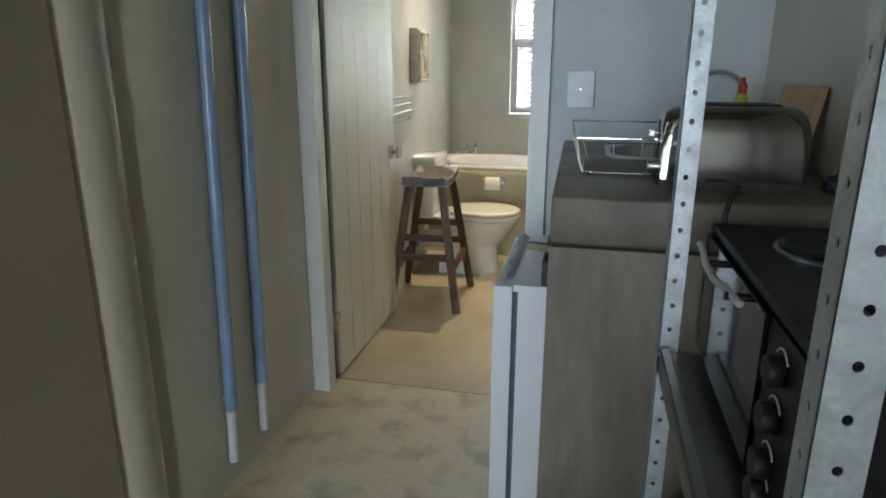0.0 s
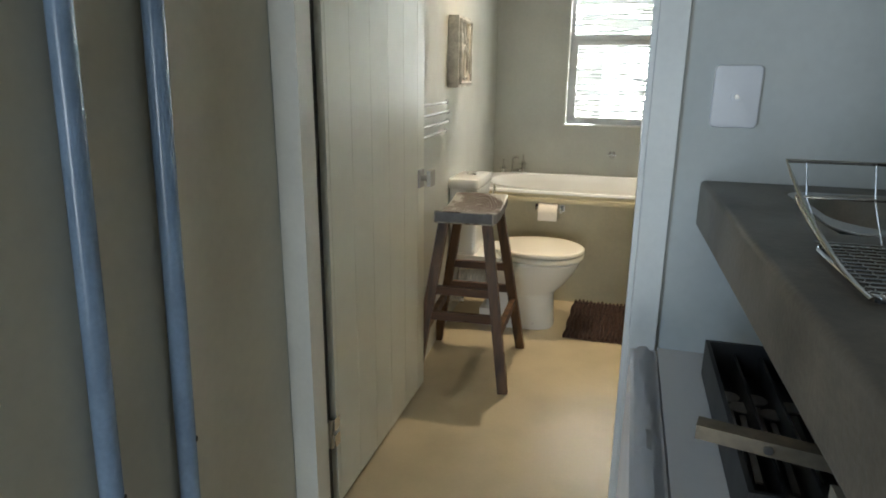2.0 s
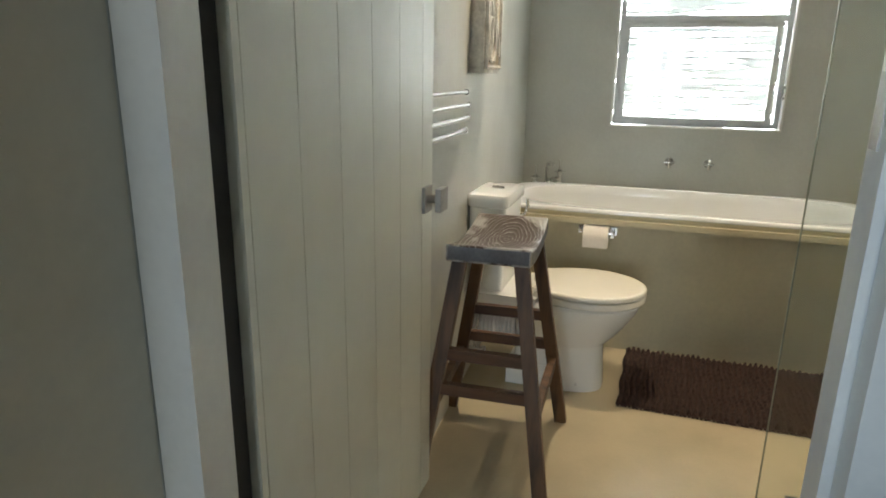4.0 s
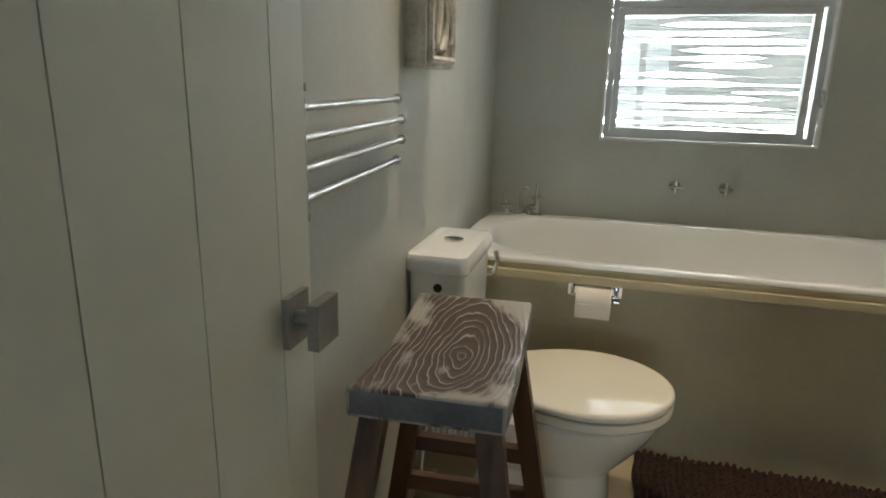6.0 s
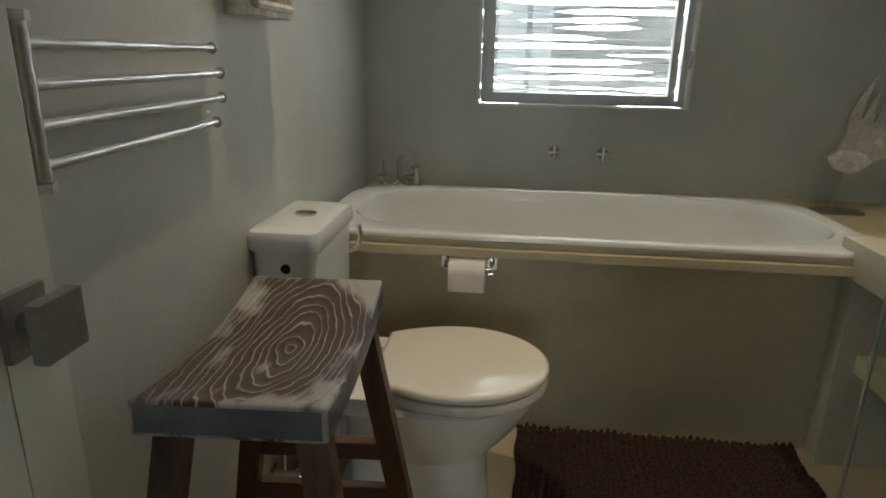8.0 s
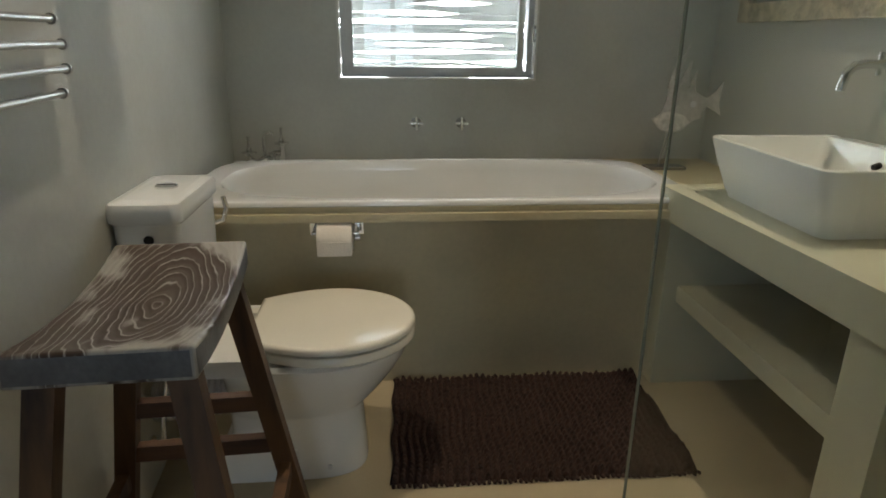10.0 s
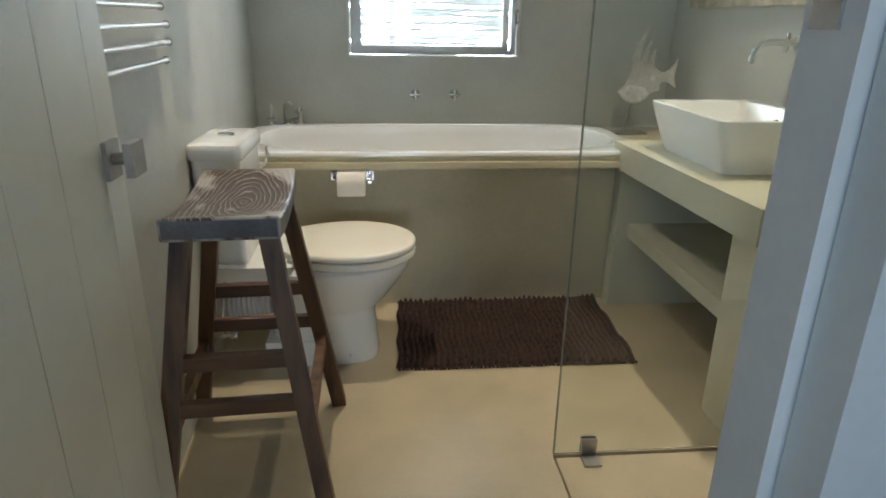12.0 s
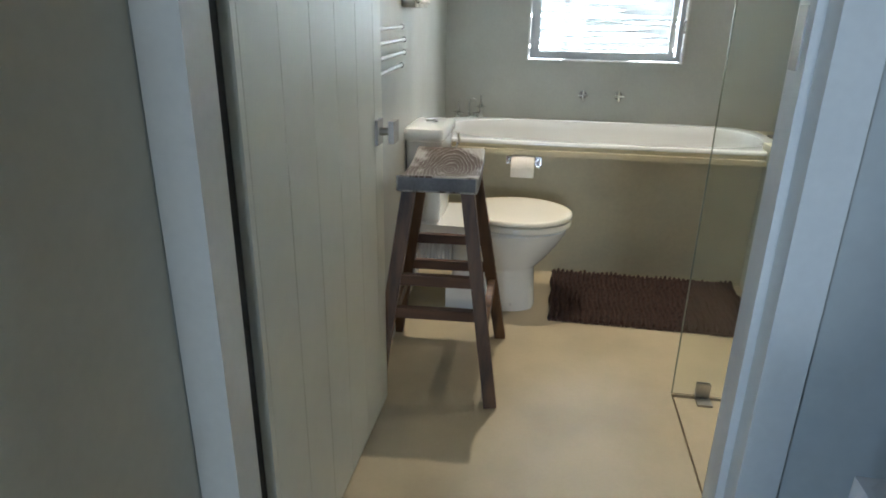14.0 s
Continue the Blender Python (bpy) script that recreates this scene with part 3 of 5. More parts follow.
def oval(cx, cy, a, b, z, n=60, p=2.6):
    pts = []
    for i in range(n):
        t = 2 * math.pi * (i + 0.5) / n
        c, s = math.cos(t), math.sin(t)
        pts.append((cx + a * math.copysign(abs(c) ** (2 / p), c), cy + b * math.copysign(abs(s) ** (2 / p), s), z))
    return pts


ocx, ocy = -0.030, 4.842
def tub_ring(inset, z, n=60):
    """Outer edge of the tub, square to the front and rounded at the two far corners."""
    x0, x1, y0, y1 = BX0 + inset, BX1 - inset, B0 + inset, B1 - inset
    cx, cy, a, b = (x0 + x1) / 2, (y0 + y1) / 2, (x1 - x0) / 2, (y1 - y0) / 2
    pts = []
    for i in range(n):
        t = 2 * math.pi * (i + 0.5) / n
        c, s = math.cos(t), math.sin(t)
        p = 5.5 if s > 0 else 16
        k = (abs(c) ** p + abs(s) ** p) ** (-1 / p)
        pts.append((cx + a * c * k, cy + b * s * k, z))
    return pts


rings = [tub_ring(0.014, 0.612), tub_ring(0.012, 0.622), tub_ring(0.0, 0.628), tub_ring(0.0, 0.636), tub_ring(0.002, 0.640), tub_ring(0.006, 0.643)]
rings.append(tub_ring(0.009, 0.6432))
for a, b, y, z in ((0.742, 0.314, 4.814, 0.6432), (0.737, 0.310, 4.814, 0.642), (0.730, 0.303, 4.816, 0.634), (0.718, 0.284, 4.831, 0.60), (0.700, 0.264, 4.844, 0.52), (0.655, 0.240, 4.844, 0.42), (0.62, 0.222, 4.842, 0.34), (0.55, 0.18, 4.842, 0.27), (0.38, 0.11, 4.842, 0.25)):
    rings.append(oval(ocx, y, a, b, z, p=3.0))
part("rim", loft(rings[:9], cap0=False, cap1=False), ACRYLIC, bath)
part("bowl", loft(rings[8:], cap0=False), ACRYLIC, bath)
part("waste", lathe([(0.035, 0), (0.035, 0.003), (0.012, 0.004)], (-0.25, ocy, 0.2505)), CHROME, bath)

tap = thing("bath_mixer", "ornate chrome bath mixer tap with two slim spindle handles", "tap", at=(-0.745, 5.455, 0.5602))
for dx, dy, hgt in ((-0.065, -0.045, 0.062), (0.060, 0.045, 0.088)):
    pil = part("pillar", lathe([(0.034, 0.0), (0.033, 0.006), (0.020, 0.012), (0.013, 0.020), (0.016, hgt * 0.5), (0.012, hgt * 0.78), (0.018, hgt * 0.94), (0.033, hgt), (0.034, hgt + 0.004), (0.014, hgt + 0.010)], (dx, dy, 0)), CHROME, tap)
    part("handle", lathe([(0.013, hgt + 0.0105), (0.012, hgt + 0.020), (0.006, hgt + 0.026), (0.0055, hgt + 0.060), (0.007, hgt + 0.068), (0.003, hgt + 0.072)], (dx, dy, 0)), CHROME, pil, "slim polished chrome spindle handle")
part("bridge", tube([(-0.065, -0.045, 0.032), (-0.03, -0.03, 0.020), (0.0, 0.0, 0.036), (0.03, 0.03, 0.048), (0.060, 0.045, 0.046)], 0.012), CHROME, tap)
part("spout", tube([(0.0, 0.0, 0.035), (0.020, -0.03, 0.052), (0.040, -0.075, 0.056), (0.050, -0.11, 0.040), (0.052, -0.12, 0.012)], 0.011), CHROME, tap)
part("shower_rest", tube([(-0.012, 0.02, 0.04), (-0.012, 0.02, 0.115), (-0.005, 0.02, 0.135), (0.015, 0.02, 0.140), (0.030, 0.02, 0.130)], 0.008), CHROME, tap)

for x in (-0.087, 0.118):
    wt = thing("wall_tap", "small chrome wall tap under the window", "tap", "wall taps over the bath", at=(x, BY, 0.733))
    part("rosette", rod((0, 0, 0), (0, -0.012, 0), 0.024, n=24), KNOB_STEEL, wt, bevel=0.003)
    part("stem", rod((0, -0.012, 0), (0, -0.045, 0), 0.010), CHROME, wt)
    cr = rod((-0.028, -0.052, 0), (0.028, -0.052, 0), 0.007)
    rod((0, -0.052, -0.028), (0, -0.052, 0.028), 0.007, cr)
    part("cross_handle", cr, CHROME, wt)

# ---- toilet ----
wc = thing("toilet", "white close-coupled toilet with a closed cream seat", "toilet")
TY = 4.175


def egg(x0, x1, half, z, front=2.0, n=36, y=TY):
    """A bowl outline, blunt at the wall end x0 and round at x1."""
    cx, a = (x0 + x1) / 2, (x1 - x0) / 2
    pts = []
    for i in range(n):
        t = 2 * math.pi * i / n
        c, s = math.cos(t), math.sin(t)
        p = front if c > 0 else 3.2
        pts.append((cx + a * math.copysign(abs(c) ** (2 / p), c), y + half * math.copysign(abs(s) ** (2 / p), s), z))
    return pts


def lid_shape(inset, z, x0=-0.566, x1=-0.152, half=0.193, n=40):
    """A toilet lid's outline: a straight hinge side, the widest line before the middle and a round front."""
    x0, x1, half = x0 + inset, x1 - inset, half - inset
    xc = x0 + 0.47 * (x1 - x0)
    side = [(xc + (x1 - xc) * math.sin(a), half * math.cos(a)) for a in [math.pi / 2 * k / (n // 4) for k in range(n // 4, 0, -1)]]
    back = [(xc + (x0 - xc) * q, half * (1 - 0.34 * q ** 1.9)) for q in [k / (n // 4 - 1) for k in range(n // 4)]]
    upper = side + back
    lower = [(x, -y) for x, y in upper[:0:-1]]
    return [(x, TY + y, z) for x, y in upper + lower]


part("bowl", loft([egg(-0.645, -0.285, 0.116, 0.0, 2.9), egg(-0.645, -0.283, 0.118, 0.012, 2.9), egg(-0.64, -0.290, 0.112, 0.10, 2.9), egg(-0.64, -0.294, 0.110, 0.172, 2.8), egg(-0.64, -0.294, 0.110, 0.180, 2.7), egg(-0.64, -0.284, 0.114, 0.186, 2.3),
                   egg(-0.642, -0.245, 0.134, 0.225), egg(-0.645, -0.205, 0.158, 0.28), egg(-0.65, -0.178, 0.176, 0.325), egg(-0.65, -0.170, 0.180, 0.350), egg(-0.645, -0.180, 0.170, 0.3605)]), CERAMIC, wc)
part("bolt_cap", rod((-0.38, TY - 0.106, 0.035), (-0.38, TY - 0.118, 0.035), 0.006), WHITE_PLASTIC, wc)
part("rear_foot", box(-0.655, -0.46, TY - 0.118, TY + 0.118, 0.0, 0.092), CERAMIC, wc, bevel=0.010)
part("ledge", box(-0.83, -0.545, TY - 0.165, TY + 0.165, 0.335, 0.378), CERAMIC, wc, bevel=0.016, segs=3)
part("seat_ring", loft([lid_shape(0.012, 0.3640), lid_shape(0.004, 0.3665), lid_shape(0.001, 0.370), lid_shape(0.001, 0.3865), lid_shape(0.004, 0.3905), lid_shape(0.016, 0.3920)]), SEAT_PLASTIC, wc)
part("lid", loft([lid_shape(0.018, 0.3950), lid_shape(0.003, 0.3965), lid_shape(0.0, 0.399), lid_shape(0.0, 0.408), lid_shape(0.002, 0.4125), lid_shape(0.006, 0.4155), lid_shape(0.011, 0.4168), lid_shape(0.014, 0.4170), lid_shape(0.030, 0.4172), lid_shape(0.033, 0.4174), lid_shape(0.10, 0.4178), lid_shape(0.16, 0.4179)]), SEAT_PLASTIC, wc, "glossy cream lid")
for y in (-0.075, 0.075):
    part("hinge_block", box(-0.592, -0.567, TY + y - 0.018, TY + y + 0.018, 0.3785, 0.402), SEAT_PLASTIC, wc, bevel=0.004)
valve = thing("angle_valve", "small chrome angle valve on the wall behind the toilet", "valve", at=(lx(4.07), 4.07, 0.118))
part("flange", rod((0.001, 0, 0), (0.006, 0, 0), 0.024, n=20), CHROME, valve)
part("body", rod((0.006, 0, 0), (0.060, 0, 0), 0.010), CHROME, valve)
part("knob", rod((0.060, 0, 0), (0.082, 0, 0), 0.016, n=18), CHROME, valve, bevel=0.003)
part("hose", tube([(0.035, 0, 0.006), (0.036, 0.0, 0.06), (0.045, 0.03, 0.15), (0.055, 0.05, 0.24)], 0.006), CHROME, valve)
tank_c = -0.748
part("tank", loft([round_rect(tank_c, TY + 0.008, 0.125, 0.27, 0.02, 0.378), round_rect(tank_c, TY + 0.008, 0.138, 0.296, 0.02, 0.52), round_rect(tank_c, TY + 0.008, 0.145, 0.304, 0.02, 0.705)]), CERAMIC, wc)
part("tank_lid", loft([round_rect(tank_c, TY + 0.008, 0.150, 0.312, 0.02, 0.7065), round_rect(tank_c, TY + 0.008, 0.162, 0.324, 0.022, 0.714), round_rect(tank_c, TY + 0.008, 0.162, 0.324, 0.022, 0.742),
                       round_rect(tank_c, TY + 0.008, 0.152, 0.314, 0.022, 0.753), round_rect(tank_c, TY + 0.008, 0.11, 0.26, 0.02, 0.7575)]), CERAMIC, wc, "cream-white cistern lid")
btn = part("flush_button", lathe([(0.026, 0.0), (0.026, 0.005), (0.021, 0.007), (0.004, 0.0065)], (tank_c + 0.005, TY + 0.008, 0.757)), CHROME, wc)
part("button_split", box(tank_c - 0.018, tank_c + 0.028, TY + 0.007, TY + 0.009, 0.7638, 0.7646), HOLE, btn, smooth=False)
part("side_port", rod((tank_c + 0.005, TY - 0.146, 0.672), (tank_c + 0.005, TY - 0.139, 0.672), 0.011), HOLE, wc)
part("inlet_pipe", tube([(-0.69, TY + 0.165, 0.62), (-0.665, TY + 0.178, 0.625), (-0.655, TY + 0.185, 0.66), (-0.66, TY + 0.18, 0.69)], 0.007), CHROME, wc)
rib = []
for i in range(25):
    u = i / 24
    c = Vector((-0.64 - 0.19 * u, TY - 0.02, 0.215 - 0.02 * u))
    r = 0.052 + (0.005 if i % 2 else 0)
    rib.append([(c.x, c.y + r * math.cos(a), c.z + r * math.sin(a)) for a in [2 * math.pi * k / 20 for k in range(20)]])
part("waste_pipe", loft(rib), WHITE_PLASTIC, wc, "white ribbed flexible waste pipe")

roll = thing("toilet_roll_holder", "chrome toilet roll holder with a white paper roll", "toilet roll holder", at=(-0.378, PY, 0.541))
part("plate", box(-0.080, -0.052, -0.006, 0, -0.018, 0.018), CHROME, roll, bevel=0.002)
part("plate", box(0.052, 0.082, -0.006, 0, -0.018, 0.018), CHROME, roll, bevel=0.002)
part("bar", tube([(-0.066, -0.004, 0), (-0.066, -0.058, 0), (0.0, -0.058, 0), (0.066, -0.058, 0), (0.066, -0.004, 0)], 0.0055), CHROME, roll)
part("end_cap", rod((0.060, -0.058, -0.012), (0.074, -0.058, -0.012), 0.012), CHROME, roll)
pr = 0.050
part("paper", rod((-0.052, -0.058, -0.012), (0.052, -0.058, -0.012), pr, n=36), PAPER, roll, bevel=0.004)
part("paper_tail", box(-0.051, 0.051, -0.058 - pr - 0.001, -0.058 - pr + 0.0012, -0.055, -0.012), PAPER, roll, smooth=False)

# ---- stool ----
stool = thing("saddle_stool", "tall stool with a limed saddle seat and dark oiled legs", "stool", at=(-0.596, 3.617, 0))
stool.rotation_euler.z = radians(3.2)
bm = bmesh.new()
NX, NY = 8, 26
HX, HY = 0.119, 0.219
topv, botv = [], []
for j in range(NY + 1):
    y = -HY + 2 * HY * j / NY
    dip = 0.026 * (1 - (y / HY) ** 2)
    rt, rb = [], []
    for i in range(NX + 1):
        x = -HX + 2 * HX * i / NX
        rt.append(bm.verts.new((x, y, 0.731 - dip)))
        rb.append(bm.verts.new((x, y, 0.731 - dip * 0.75 - 0.050)))
    topv.append(rt), botv.append(rb)
for j in range(NY):
    for i in range(NX):
        bm.faces.new((topv[j][i], topv[j][i + 1], topv[j + 1][i + 1], topv[j + 1][i]))
        f = bm.faces.new((botv[j][i], botv[j + 1][i], botv[j + 1][i + 1], botv[j][i + 1]))
        f.material_index = 1
    for i in (0, NX):
        f = bm.faces.new((topv[j][i], topv[j + 1][i], botv[j + 1][i], botv[j][i]))
        f.material_index = 1
for j in (0, NY):
    for i in range(NX):
        f = bm.faces.new((topv[j][i], topv[j][i + 1], botv[j][i + 1], botv[j][i]))
        f.material_index = 1
bmesh.ops.recalc_face_normals(bm, faces=bm.faces)
bmesh.ops.bevel(bm, geom=[e for e in bm.edges if e.calc_face_angle(0) > 0.8], offset=0.006, segments=3, affect="EDGES", profile=0.5)
part("seat", bm, [LIMED, SEAT_EDGE], stool, "limed brown saddle seat with blue-grey edges")
tops = {"fl": (-0.085, -0.165), "fr": (0.085, -0.165), "bl": (-0.085, 0.165), "br": (0.085, 0.165)}
feet = {"fl": (-0.185, -0.262), "fr": (0.185, -0.262), "bl": (-0.195, 0.205), "br": (0.205, 0.205)}


def leg_at(k, z):
    u = 1 - z / 0.695
    return Vector((tops[k][0] + (feet[k][0] - tops[k][0]) * u, tops[k][1] + (feet[k][1] - tops[k][1]) * u, z))


for k in tops:
    part("leg", beam(leg_at(k, 0.0), leg_at(k, 0.693), 0.040, 0.034), LEG_WOOD, stool, bevel=0.004)
for z in (0.400, 0.295):
    part("rung", beam(leg_at("fl", z), leg_at("fr", z), 0.024, 0.034, side=(0, 1, 0)), RUNG_WOOD, stool, bevel=0.003)
    part("rung", beam(leg_at("bl", z), leg_at("br", z), 0.024, 0.034, side=(0, 1, 0)), RUNG_WOOD, stool, bevel=0.003)
for s in "lr":
    part("rung", beam(leg_at("f" + s, 0.235), leg_at("b" + s, 0.235), 0.024, 0.036), LEG_WOOD, stool, bevel=0.003)

# ---- bath mat ----
rug = thing("bath_mat", "dark brown knotted cotton bath mat", "bath mat")
mx0, mx1, my0, my1 = -0.222, 0.604, 4.012, 4.530
ncol, nrow = 40, 27
SUBX, SUBY = 5, 5
gx, gy = ncol * SUBX, nrow * SUBY
verts, faces = [], []
hh = [[rng.uniform(0.75, 1.2) for _ in range(nrow + 1)] for _ in range(ncol + 1)]
for j in range(gy + 1):
    for i in range(gx + 1):
        u, v = i / SUBX, j / SUBY
        ci, cj = min(int(u), ncol - 1), min(int(v + (0.5 if int(u) % 2 else 0)), nrow)
        fv = v + (0.5 if int(u) % 2 else 0)
        lump = (abs(math.sin(math.pi * u)) ** 0.6) * (0.55 + 0.45 * abs(math.sin(math.pi * fv)) ** 0.6) * hh[ci][cj]
        x = mx0 + (mx1 - mx0) * i / gx
        y = my0 + (my1 - my0) * j / gy
        x += 0.004 * math.sin(y * 31) + 0.010 * (v / nrow)
        y += 0.004 * math.sin(x * 23)
        if j in (0, gy):
            y += (0.005 if int(u) % 2 else -0.004) * (1 if j else -1)
        verts.append((x, y, 0.003 + 0.025 * lump if 0 < i < gx and 0 < j < gy else 0.002))
for j in range(gy):
    for i in range(gx):
        a = j * (gx + 1) + i
        faces.append((a, a + 1, a + gx + 2, a + gx + 1))
me = bpy.data.meshes.new("weave")
me.from_pydata(verts, [], faces)
me.materials.append(RUG)
for p in me.polygons:
    p.use_smooth = True
weave = new("weave", me)
weave.parent = rug
tagged(weave, "knotted dark brown weave", kind="stuff")
for yy in (my0 - 0.004, my1 + 0.004):
    fb = bmesh.new()
    for i in range(60):
        x = mx0 + 0.006 + (mx1 - mx0 - 0.01) * i / 59 + (0.010 if yy > 4.3 else 0)
        bmesh.ops.create_icosphere(fb, subdivisions=1, radius=0.0075, matrix=Matrix.Translation((x, yy + rng.uniform(-0.003, 0.003), 0.006)) @ Matrix.Diagonal((0.8, 1.2, 0.75, 1)))
    tagged(part("fringe", fb, RUG, rug), kind="stuff")

# ---- towel rail ----
rail = thing("towel_rail", "brushed steel towel rail with four swivel bars", "towel rail", at=(-0.764, 3.398, 0))
part("post", rod((0, 0, 0.985), (0, 0, 1.150), 0.0088), STEEL, rail)
for z in (0.978, 1.152):
    part("bracket", beam((-0.022, -0.012, z), (0.012, 0.002, z), 0.018, 0.010, side=(0, 1, 0)), STEEL, rail, bevel=0.002)
for z, ex, ey in ((1.126, -0.030, 0.478), (1.084, -0.026, 0.494), (1.042, -0.026, 0.494), (1.000, -0.032, 0.478)):
    bar = part("bar", rod((0, 0, z), (ex, ey, z), 0.0065), STEEL, rail)
    part("end_cap", rod((ex, ey, z), (ex - 0.0004, ey + 0.007, z), 0.0098), STEEL, bar)
    part("collar", rod((0, 0, z - 0.012), (0, 0, z + 0.012), 0.0098), STEEL, bar)

# ---- carved picture block ----
pic = thing("carved_panel", "thick pale carved relief panel hung on the wall", "wall art", at=(0, 0, 0))
pxw, pxf = lx(4.1) + 0.001, -0.768
part("block", box(pxw, pxf - 0.004, 3.998, 4.240, 1.190, 1.508), WEATHERED, pic, bevel=0.004)
part("ground", box(pxf - 0.0035, pxf - 0.001, 4.012, 4.228, 1.205, 1.495), RELIEF_DARK, pic, "brown carved ground", smooth=False)


def relief(pts, r):
    return tube([(pxf, 4.12 + y, 1.35 + z) for y, z in pts], r, n=6)


for k, (pts, r) in enumerate((
        ([(-0.03 + 0.055 * math.sin(a), -0.045 + 0.075 * math.cos(a)) for a in [2 * math.pi * i / 20 for i in range(21)]], 0.008),
        ([(-0.05 + 0.02 * math.sin(4 * u), -0.11 + 0.24 * u) for u in [i / 14 for i in range(15)]], 0.010),
        ([(0.0 + 0.03 * math.sin(5 * u), -0.12 + 0.25 * u) for u in [i / 14 for i in range(15)]], 0.009),
        ([(0.05 + 0.025 * math.sin(6 * u + 1), -0.10 + 0.22 * u) for u in [i / 14 for i in range(15)]], 0.008),
        ([(-0.10, -0.14), (0.10, -0.14)], 0.009), ([(-0.10, 0.14), (0.10, 0.14)], 0.007), ([(-0.10, -0.14), (-0.10, 0.14)], 0.009), ([(0.10, -0.14), (0.10, 0.14)], 0.008),
        ([(-0.08 + 0.012 * math.sin(9 * u), -0.12 + 0.2 * u) for u in [i / 14 for i in range(15)]], 0.007))):
    part("carving", relief(pts, r), WEATHERED, pic)

# ---- vanity ----
van = thing("vanity", "pale green-grey plaster vanity counter with an open shelf", "vanity")
VF0, VF1 = 0.683, 0.640
part("slab", prism([(VF0, 3.600), (RX, 3.600), (RX, PY - 0.002), (VF1, PY - 0.002)], 0.572, 0.672), VANITY_PLASTER, van, bevel=0.006)
part("end_panel", box(0.700, RX, 3.612, 3.735, 0, 0.571), VANITY_PLASTER, van, bevel=0.004)
part("end_panel", box(0.655, RX, PY - 0.07, PY - 0.003, 0, 0.571), VANITY_PLASTER, van, bevel=0.004)
part("shelf", box(0.705, RX, 3.736, PY - 0.071, 0.300, 0.354), VANITY_PLASTER, van, bevel=0.005)

basin = thing("vessel_basin", "white rectangular ceramic vessel basin", "basin", at=(0.915, 4.180, 0.673))
W, H = 0.395, 0.520
rr = [round_rect(0, 0, W * 0.74, H * 0.84, 0.03, 0.0), round_rect(0, 0, W * 0.76, H * 0.86, 0.03, 0.012), round_rect(0, 0, W * 0.80, H * 0.885, 0.03, 0.03), round_rect(0, 0, W * 0.93, H * 0.955, 0.03, 0.11), round_rect(0, 0, W, H, 0.03, 0.160),
      round_rect(0, 0, W, H, 0.03, 0.166), round_rect(0, 0, W - 0.012, H - 0.012, 0.026, 0.169), round_rect(-0.014, 0, W - 0.050, H - 0.024, 0.024, 0.166), round_rect(-0.014, 0, W - 0.085, H - 0.06, 0.05, 0.10), round_rect(-0.014, 0, W - 0.14, H - 0.12, 0.06, 0.045), round_rect(-0.014, 0, 0.06, 0.06, 0.02, 0.035)]
part("bowl", loft(rr), CERAMIC, basin)
part("waste", rod((-0.014, 0, 0.035), (-0.014, 0, 0.039), 0.022), CHROME, basin)
part("overflow", rod((0.130, 0.01, 0.120), (0.148, 0.01, 0.126), 0.009), HOLE, basin)
part("tap_ledge_dimple", rod((0.168, 0.03, 0.166), (0.168, 0.03, 0.1695), 0.016), CERAMIC, basin)

wall_mixer = thing("wall_mixer", "polished chrome three-hole wall mixer tap", "tap", at=(RX, 4.344, 1.044))
for y in (-0.128, 0.0, 0.128):
    fl = part("flange", rod((0, y, 0), (-0.010, y, 0), 0.034, n=28), CHROME, wall_mixer)
    part("stem", rod((-0.010, y, 0), (-0.055, y, 0), 0.014), CHROME, fl)
for y in (-0.128, 0.128):
    hb = part("handle", rod((-0.055, y, -0.034), (-0.055, y, 0.034), 0.0075), CHROME, wall_mixer)
    part("handle_arm", rod((-0.055, y - 0.034, 0), (-0.055, y + 0.034, 0), 0.0075), CHROME, hb)
part("spout", tube([(-0.01, 0, 0), (-0.10, 0, 0.002), (-0.20, 0, 0.004), (-0.228, 0, -0.002), (-0.248, 0, -0.022), (-0.256, 0, -0.055), (-0.257, 0, -0.068)], 0.0125, n=16), CHROME, wall_mixer)

mirror = thing("framed_mirror", "wall mirror in a distressed cream wooden frame", "mirror", at=(RX, 0, 0))
mb = box(-0.028, -0.001, 3.70, 5.36, 1.174, 1.245)
box(-0.028, -0.001, 3.70, 5.36, 1.93, 2.0, mb)
box(-0.028, -0.001, 3.70, 3.77, 1.246, 1.929, mb)
box(-0.028, -0.001, 5.29, 5.36, 1.246, 1.929, mb)
part("frame", mb, CREAM_FRAME, mirror, bevel=0.006)
part("mirror_glass", box(-0.012, -0.004, 3.772, 5.288, 1.247, 1.928), MIRROR, mirror, smooth=False)

# fish sculpture on its stand
WHITEWASH = mat("whitewashed_wood", (0.54, 0.53, 0.50), 0.7, scale=16, vary=0.12, fine=0.12, bump=0.4, bump_scale=80)
fish = thing("fish_sculpture", "whitewashed wooden fish sculpture on a thin stand", "sculpture", at=(1.005, 5.34, 0.5602))
ux, uy = 0.83, -0.25


def fp(u, w, d):
    return (u * ux - d * uy, u * uy + d * ux, w)


